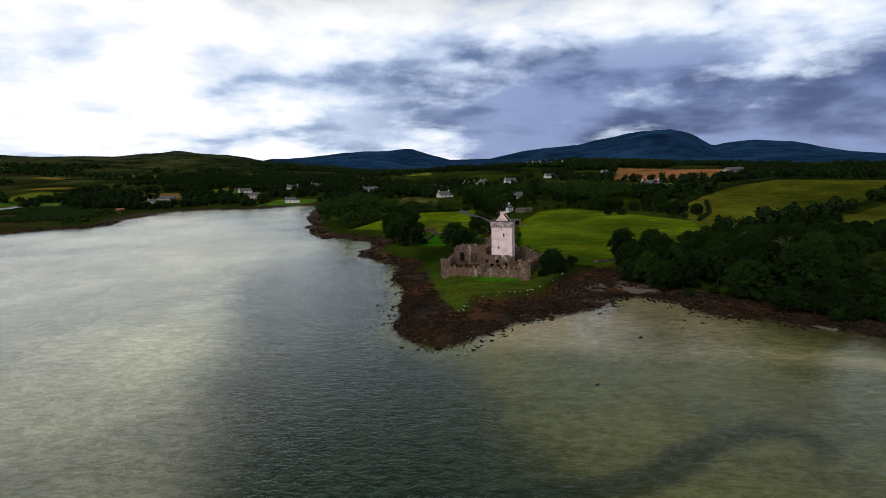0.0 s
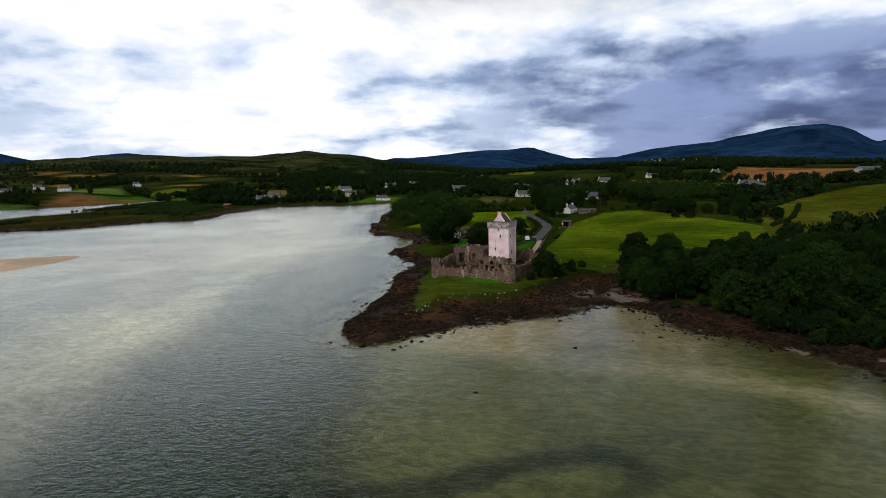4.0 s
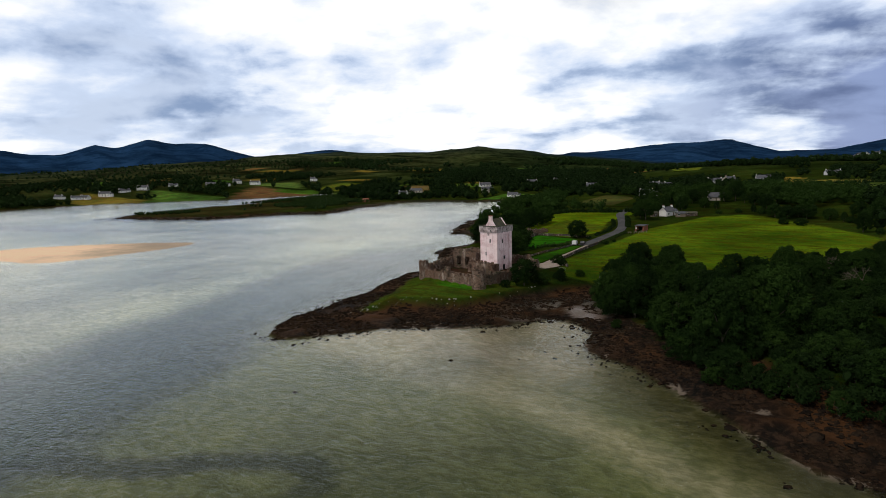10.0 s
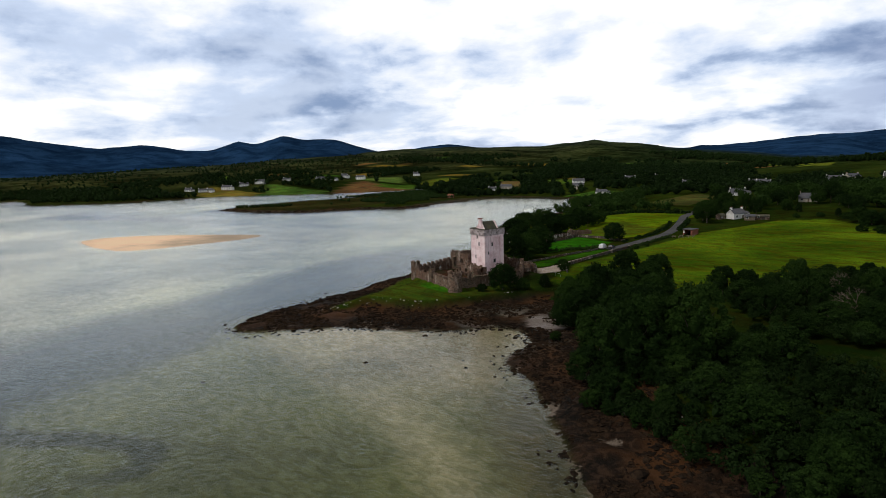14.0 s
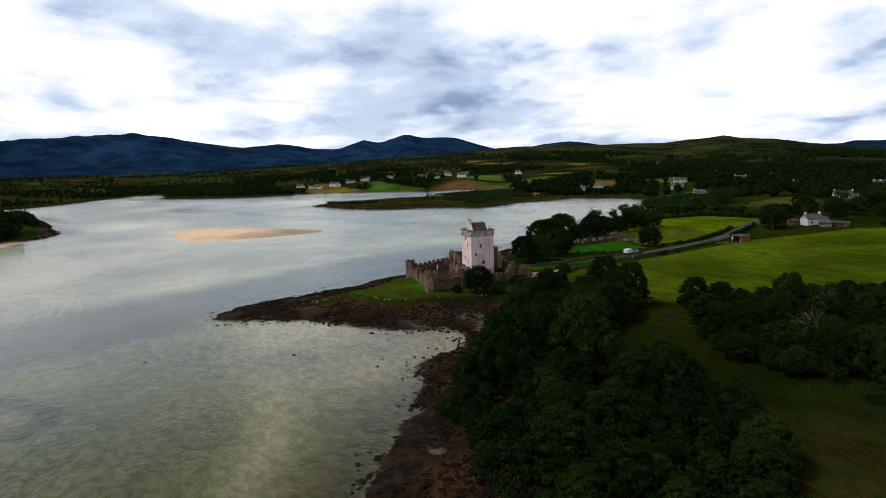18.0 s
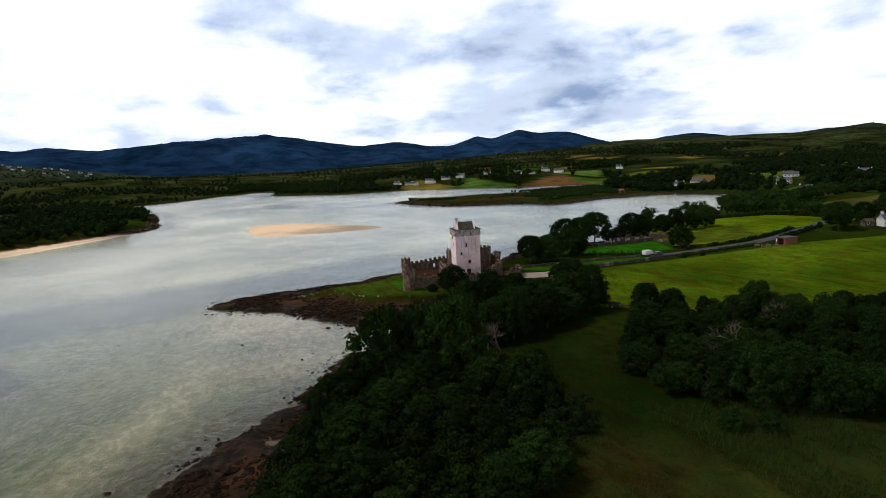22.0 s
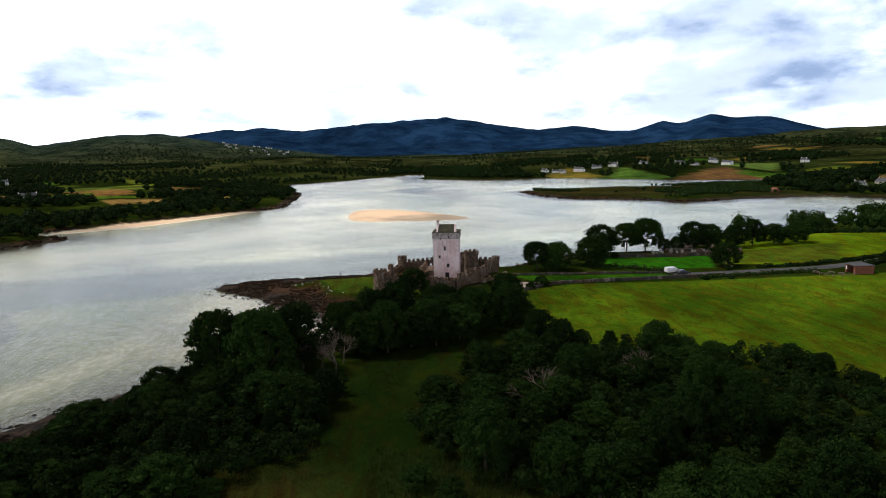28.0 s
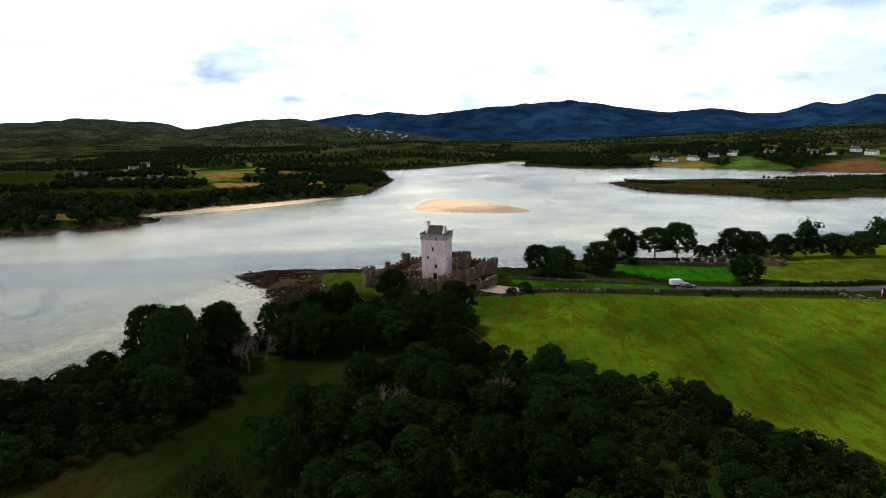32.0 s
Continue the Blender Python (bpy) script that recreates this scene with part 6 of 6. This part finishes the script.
for i in range(22):
    rs = random.Random(900 + i)
    az, r = radians(rs.uniform(-104, -98)), rs.uniform(2050, 2450)
    house(AROUND[0] + r * math.sin(az), AROUND[1] + r * math.cos(az), rs.uniform(0, 180), rs.uniform(8, 13), 7, 2.6, 2.6, PLASTER, SLATE_BLUE, 1, 1, False, "distant pale house on the hillside", "hillside village")
for i in range(16):
    rs = random.Random(950 + i)
    house(150 + 300 * rs.random(), 1600 + 200 * rs.random(), rs.uniform(0, 180), rs.uniform(11, 18), 9, 3.2, 3.4, PLASTER, SLATE_BLUE, 1, 1 + (i % 4 == 0), False, "distant pale house on the northern rise", "northern village")

# ---------- brick hut, picnic tables, vehicles ----------
hut = thing("brick_hut", pose(36.5, 341.5, ground(36.5, 341.5), 0, 0, -6), "small open-fronted red brick hut with flat felt roof", "hut")
s = Shape()
s.box(-2.3, 2.3, 2.75, 3.0, -0.3, 2.5).box(-2.3, -2.05, -3.0, 2.75, -0.3, 2.6).box(2.05, 2.3, -3.0, 2.75, -0.3, 2.6).box(-2.05, -1.7, -3.0, -2.75, -0.3, 2.6).box(1.5, 2.05, -3.0, -2.75, -0.3, 2.6).box(-1.7, 1.5, -3.0, -2.75, 2.3, 2.6)
s.make("wall", BRICK, hut)
Shape().box(-2.55, 2.55, -3.4, 3.2, 2.6, 2.8).make("roof", SLATE_BLUE, hut, False, "flat grey felt roof")
# near-black slab added before the back wall paints the hut's inner shade
Shape().box(-2.0, 2.0, 2.3, 2.7, -0.1, 2.3).make("dark_interior", OPENING_SHADE, hut)
Shape().box(-2.0, -1.5, -3.06, -3.01, 0.9, 2.0).make("notice", PLASTER, hut)
for i, (x, y, turn) in enumerate(((35.6, 332.5, 10), (38.2, 334.0, 80), (33.5, 329.0, 30))):
    t = thing("picnic_table", pose(x, y, ground(x, y), 0, 0, turn), "weathered pale wooden picnic table with benches", "table", "picnic tables")
    for k in range(4):
        Shape().box(-0.9, 0.9, -0.38 + k * 0.2, -0.21 + k * 0.2, 0.71, 0.76).make("plank", TIMBER, t)
    for sy in (-1, 1):
        Shape().box(-0.9, 0.9, sy * 0.75 - 0.13, sy * 0.75 + 0.13, 0.42, 0.46).make("bench", TIMBER, t)
    for sx in (-0.65, 0.65):
        Shape().limb((sx, -0.7, 0), (sx, -0.15, 0.72), 0.05, 0.05).limb((sx, 0.7, 0), (sx, 0.15, 0.72), 0.05, 0.05).box(sx - 0.04, sx + 0.04, -0.8, 0.8, 0.36, 0.42).make("trestle", TIMBER, t)
f = thing("wooden_fence", pose(0, 0, 0), "low post-and-rail fence round the picnic place", "fence")
posts = [(40.2, 337.0), (40.6, 334.5), (41.0, 332.0), (40.0, 329.8), (38.0, 328.6), (36.0, 328.2)]
for a in posts:
    g = ground(*a)
    Shape().box(a[0] - 0.06, a[0] + 0.06, a[1] - 0.06, a[1] + 0.06, g - 0.3, g + 1.05).make("post", TIMBER, f)
for a, b in zip(posts, posts[1:]):
    for z in (0.45, 0.9):
        Shape().limb((*a, ground(*a) + z), (*b, ground(*b) + z), 0.045, 0.045, 5).make("rail", TIMBER, f)


def vehicle(name, x, y, turn, length, width, high, bonnet, paint, label):
    """A road vehicle: pressed body with a glazed cabin, four wheels, lamps and bumpers."""
    v = thing(name, pose(x, y, ground(x, y) + 0.12, 0, 0, turn), label, "vehicle", "parked vehicles")
    l, w = length / 2, width / 2
    van = name == "van"
    waist = 1.05 if van else 0.85
    prof = ([(-l, 0.35), (-l, waist), (-l + 0.08, high - 0.1), (-l + 0.3, high), (l - bonnet - 0.9, high), (l - bonnet + 0.1, waist + 0.1), (l - 0.12, waist - 0.18), (l, 0.6), (l, 0.35)] if van else
            [(-l, 0.35), (-l, 0.75), (-l + 0.25, waist + 0.05), (-l + 0.75, high - 0.03), (-l + 1.2, high), (l - bonnet - 0.9, high - 0.05), (l - bonnet + 0.05, waist), (l - 0.15, waist - 0.18), (l, 0.6), (l, 0.35)])
    n = len(prof)
    side = lambda sy: [(a, sy * w * (1.0 if z < waist + 0.12 else 0.86), z) for a, z in prof]
    mesh = Shape().add(side(-1) + side(1), [tuple(range(n)), tuple(range(2 * n - 1, n - 1, -1))] + [(i, n + i, n + (i + 1) % n, (i + 1) % n) for i in range(n)])
    mesh.make("body", paint, v)
    lo, hi = waist + 0.14, high - 0.16
    for sy in (-1, 1):
        a0, a1 = (l - bonnet - 1.7, l - bonnet - 0.25) if van else (-l + 0.75, l - bonnet - 0.35)
        Shape().add([(a0, sy * w * 0.90, lo), (a1, sy * w * 0.90, lo), (a1 - 0.55, sy * (w * 0.86 + 0.02), hi), (a0 + 0.1, sy * (w * 0.86 + 0.02), hi)], [(0, 1, 2, 3)]).make("side_window", GLASS, v)
    x0, x1 = l - bonnet + 0.02, l - bonnet - 0.82
    Shape().add([(x0, -w * 0.8, lo), (x0, w * 0.8, lo), (x1, w * 0.74, hi), (x1, -w * 0.74, hi)], [(0, 1, 2, 3)]).make("windscreen", GLASS, v)
    for sx in (-l + 0.8, l - 0.85):
        for sy in (-1, 1):
            wheel = Shape()
            k = 14
            ring = [(sx + 0.33 * math.cos(2 * math.pi * i / k), sy * (w - 0.2 * j + 0.02), 0.33 + 0.33 * math.sin(2 * math.pi * i / k) - 0.12) for j in (0, 1) for i in range(k)]
            wheel.add(ring, [(i, (i + 1) % k, k + (i + 1) % k, k + i) for i in range(k)] + [tuple(range(k)), tuple(range(2 * k - 1, k - 1, -1))])
            tyre = wheel.make("tyre", RUBBER, v)
            rim = [(sx + 0.19 * math.cos(2 * math.pi * i / k), sy * (w + 0.035), 0.21 + 0.19 * math.sin(2 * math.pi * i / k)) for i in range(k)]
            Shape().add(rim, [tuple(range(k))]).make("rim", METAL, tyre)
    for sy in (-0.72, 0.72):
        Shape().box(l - 0.06, l + 0.03, sy * w - 0.18, sy * w + 0.18, 0.6, 0.74).make("headlight", GLASS, v)
        Shape().box(-l - 0.03, -l + 0.04, sy * w * 1.2 - 0.06, sy * w * 1.2 + 0.06, 0.75, 1.0).make("tail_light", BRICK, v)
    for a in (-l, l):
        Shape().box(a - 0.08, a + 0.08, -w * 0.95, w * 0.95, 0.28, 0.48).make("bumper", RUBBER, v)
    return v


vehicle("van", 19.6, 287.3, 100, 5.2, 1.95, 2.0, 0.95, WHITE_PAINT, "white panel van parked by a hedge")
vehicle("car", 22.6, 289.6, 95, 4.3, 1.78, 1.48, 1.05, GREY_PAINT, "grey estate car parked beside the van")

# ---------- rough grass and reeds ----------
def tufts(name, outline, count, high, mat, label, seed):
    """Upright blades in clumps, as one mesh."""
    rs = np.random.RandomState(seed)
    poly = np.array(outline, float)
    (x0, y0), (x1, y1) = poly.min(0), poly.max(0)
    x, y = rs.uniform(x0, x1, count * 3), rs.uniform(y0, y1, count * 3)
    ok = (inside(poly, x, y) > 0) & (fbm(x, y, 6, seed, 3) > rs.uniform(0.3, 0.6, count * 3))
    x, y = x[ok][:count], y[ok][:count]
    z = lie(x, y)[0]
    n, blades = len(x), 5
    bx, by = np.repeat(x, blades) + rs.normal(0, 0.22, n * blades), np.repeat(y, blades) + rs.normal(0, 0.22, n * blades)
    bz = np.repeat(z, blades) - 0.05
    h = high * rs.uniform(0.5, 1.3, n * blades)
    a = rs.uniform(0, 6.28, n * blades)
    w = 0.04 * high
    dx, dy = np.cos(a) * w, np.sin(a) * w
    lx, ly = rs.normal(0, 0.3, n * blades) * h, rs.normal(0, 0.3, n * blades) * h
    v = np.stack([np.stack([bx - dx, by - dy, bz], 1), np.stack([bx + dx, by + dy, bz], 1), np.stack([bx + lx, by + ly, bz + h], 1)], 1).reshape(-1, 3)
    f = np.arange(len(v)).reshape(-1, 3)
    return tagged(solid(name, v, f.tolist(), mat), label, "grass", "", "stuff")


REED = leafy("green_reed", (0.018, 0.036, 0.008), (0.030, 0.050, 0.011), (0.042, 0.064, 0.014))
STRAW = leafy("straw_grass", (0.065, 0.060, 0.017), (0.036, 0.054, 0.010), (0.095, 0.070, 0.026))
tufts("reed_bed", [(128, 188), (150, 186), (196, 182), (200, 218), (160, 222), (146, 212), (134, 203)], 8200, 0.85, REED, "dark green reeds in a damp hollow", 21)
tufts("rough_grass", [(134, 166), (150, 146), (196, 150), (196, 186), (150, 188), (126, 182), (124, 176)], 7600, 0.5, STRAW, "straw-coloured rough grass with green patches", 22)
tufts("rough_grass", [(86, 186), (92, 196), (104, 194), (118, 182), (104, 186)], 1100, 0.5, REED, "green rough grass in the glade", 23)
tufts("rough_grass", [(66, 226), (88, 214), (96, 200), (106, 194), (120, 184), (138, 176), (150, 190), (132, 190), (120, 192), (106, 200), (96, 210), (89, 222), (84, 230), (76, 228)], 6500, 0.42, REED, "uneven green grass along the glade", 26)
tufts("rough_grass", [(40, 214), (57, 206), (76, 224), (88, 232), (96, 246), (110, 271), (128, 293), (136, 312), (116, 372), (80, 410), (40, 350), (33, 290), (30, 250)], 16000, 0.34, REED, "tufts of rough meadow grass", 24)

tufts("rough_grass", GRASS_TIP.tolist(), 7000, 0.42, REED, "tussocks of green grass on the castle bank", 25)

# ---------- rocks ----------
def boulder_mesh(name, mat, seed, flat=0.65):
    rs = np.random.RandomState(seed)
    bm = bmesh.new()
    bmesh.ops.create_icosphere(bm, subdivisions=2, radius=1.0)
    for v in bm.verts:
        k = 1 + 0.55 * (noise.noise(v.co * 1.3 + Vector((seed, 0, 0)))) + rs.uniform(-0.06, 0.06)
        v.co = Vector((v.co.x * k, v.co.y * k * 0.8, v.co.z * k * flat))
    me = bpy.data.meshes.new(name)
    bm.to_mesh(me)
    bm.free()
    me.materials.append(mat)
    return me


pale = [boulder_mesh("boulder", PALE_ROCK, k) for k in (1, 2, 3)]
for i in range(120):
    rs = random.Random(1200 + i)
    if i < 90 and i % 2:
        continue
    if i < 90:
        edge, k = GRASS_TIP, 7 + 13 * rs.random() ** 0.7
        a, b = edge[int(k)], edge[int(k) + 1]
        x, y = a[0] + (b[0] - a[0]) * (k % 1) + rs.gauss(0, 0.55), a[1] + (b[1] - a[1]) * (k % 1) + rs.gauss(0, 0.55)
    elif i < 106:
        t = rs.random()
        x, y = 54 + 24 * t + rs.uniform(-1.2, 1.2), 215 + 12 * t + rs.uniform(-1.5, 1.5)
    else:
        t = rs.random()
        x, y = 82 + 30 * t + rs.uniform(-2, 2), 158 - 14 * t + rs.uniform(-2, 2)
    s = rs.choice((0.1, 0.12, 0.15, 0.18, 0.28))
    ob = new("boulder", pale[i % 3])
    ob.matrix_basis = pose(x, y, ground(x, y) + s * 0.15, rs.uniform(-20, 20), rs.uniform(-20, 20), rs.uniform(0, 360)) @ Matrix.Diagonal((s, s, s, 1))
    tagged(ob, "pale grey boulder on the grassy shore bank", "rock", "pale boulders")


def rocks(name, x, y, size, lift, mat, label, seed):
    """A strew of low, uneven rocks as one mesh."""
    rs = np.random.RandomState(seed)
    n = len(x)
    z = np.maximum(lie(x, y)[0], -0.15)
    ball = np.array(BALL)
    k = rs.uniform(0.6, 1.35, (n, 12, 1))
    a = rs.uniform(0, 6.28, n)
    local = ball[None] * k * np.stack([size, size * rs.uniform(0.5, 0.9, n), size * rs.uniform(0.25, 0.5, n)], 1)[:, None, :]
    rx = local[..., 0] * np.cos(a)[:, None] - local[..., 1] * np.sin(a)[:, None]
    ry = local[..., 0] * np.sin(a)[:, None] + local[..., 1] * np.cos(a)[:, None]
    v = np.stack([rx + x[:, None], ry + y[:, None], local[..., 2] + (z + lift)[:, None]], -1).reshape(-1, 3)
    f = (np.array(BALL_FACES)[None] + (np.arange(n) * 12)[:, None, None]).reshape(-1, 3)
    return tagged(solid(name, v, f.tolist(), mat), label, "rocks", "", "stuff")


rs = np.random.RandomState(5)
x, y = rs.uniform(-30, 150, 120000), rs.uniform(100, 300, 120000)
z, d, sh = lie(x, y)
dry = (sh > 0.5) & (rs.rand(120000) < 0.8 * (fbm(x, y, 7, 90, 3) > 0.40))
rocks("shore_rocks", x[dry], y[dry], rs.gamma(3.0, 0.095, dry.sum()) + 0.1, 0.02, ROCK, "dark weed-covered rocks strewn over the foreshore", 6)
awash = (d < 0) & (d > -9) & (rs.rand(120000) < 0.5 * np.exp(d / 1.8) * (fbm(x, y, 9, 91, 3) > 0.47))
rocks("shore_rocks", x[awash], y[awash], rs.gamma(3.0, 0.10, awash.sum()) + 0.12, 0.04, ROCK, "dark weedy rocks awash at the water's edge", 7)
sx, sy = np.array((27.4, 44.4, 60.0, 57.0, 63.5)), np.array((106.4, 135.5, 150.0, 143.0, 147.0))
rocks("shore_rocks", sx, sy, np.array((0.6, 0.7, 0.55, 0.4, 0.65)), 0.0, ROCK, "lone dark rocks breaking the shallow water", 8)
# stones on the western and northern shores
x, y = rs.uniform(-520, -20, 60000), rs.uniform(-120, 480, 60000)
z, d, sh = lie(x, y)
farr = (d > -1) & (d < 9) & (rs.rand(60000) < 0.5) & (inside(BEACH, x, y) < -9)
rocks("shore_rocks", x[farr], y[farr], rs.gamma(3.0, 0.3, farr.sum()) + 0.3, 0.0, ROCK, "dark rocks along the far shores", 9)
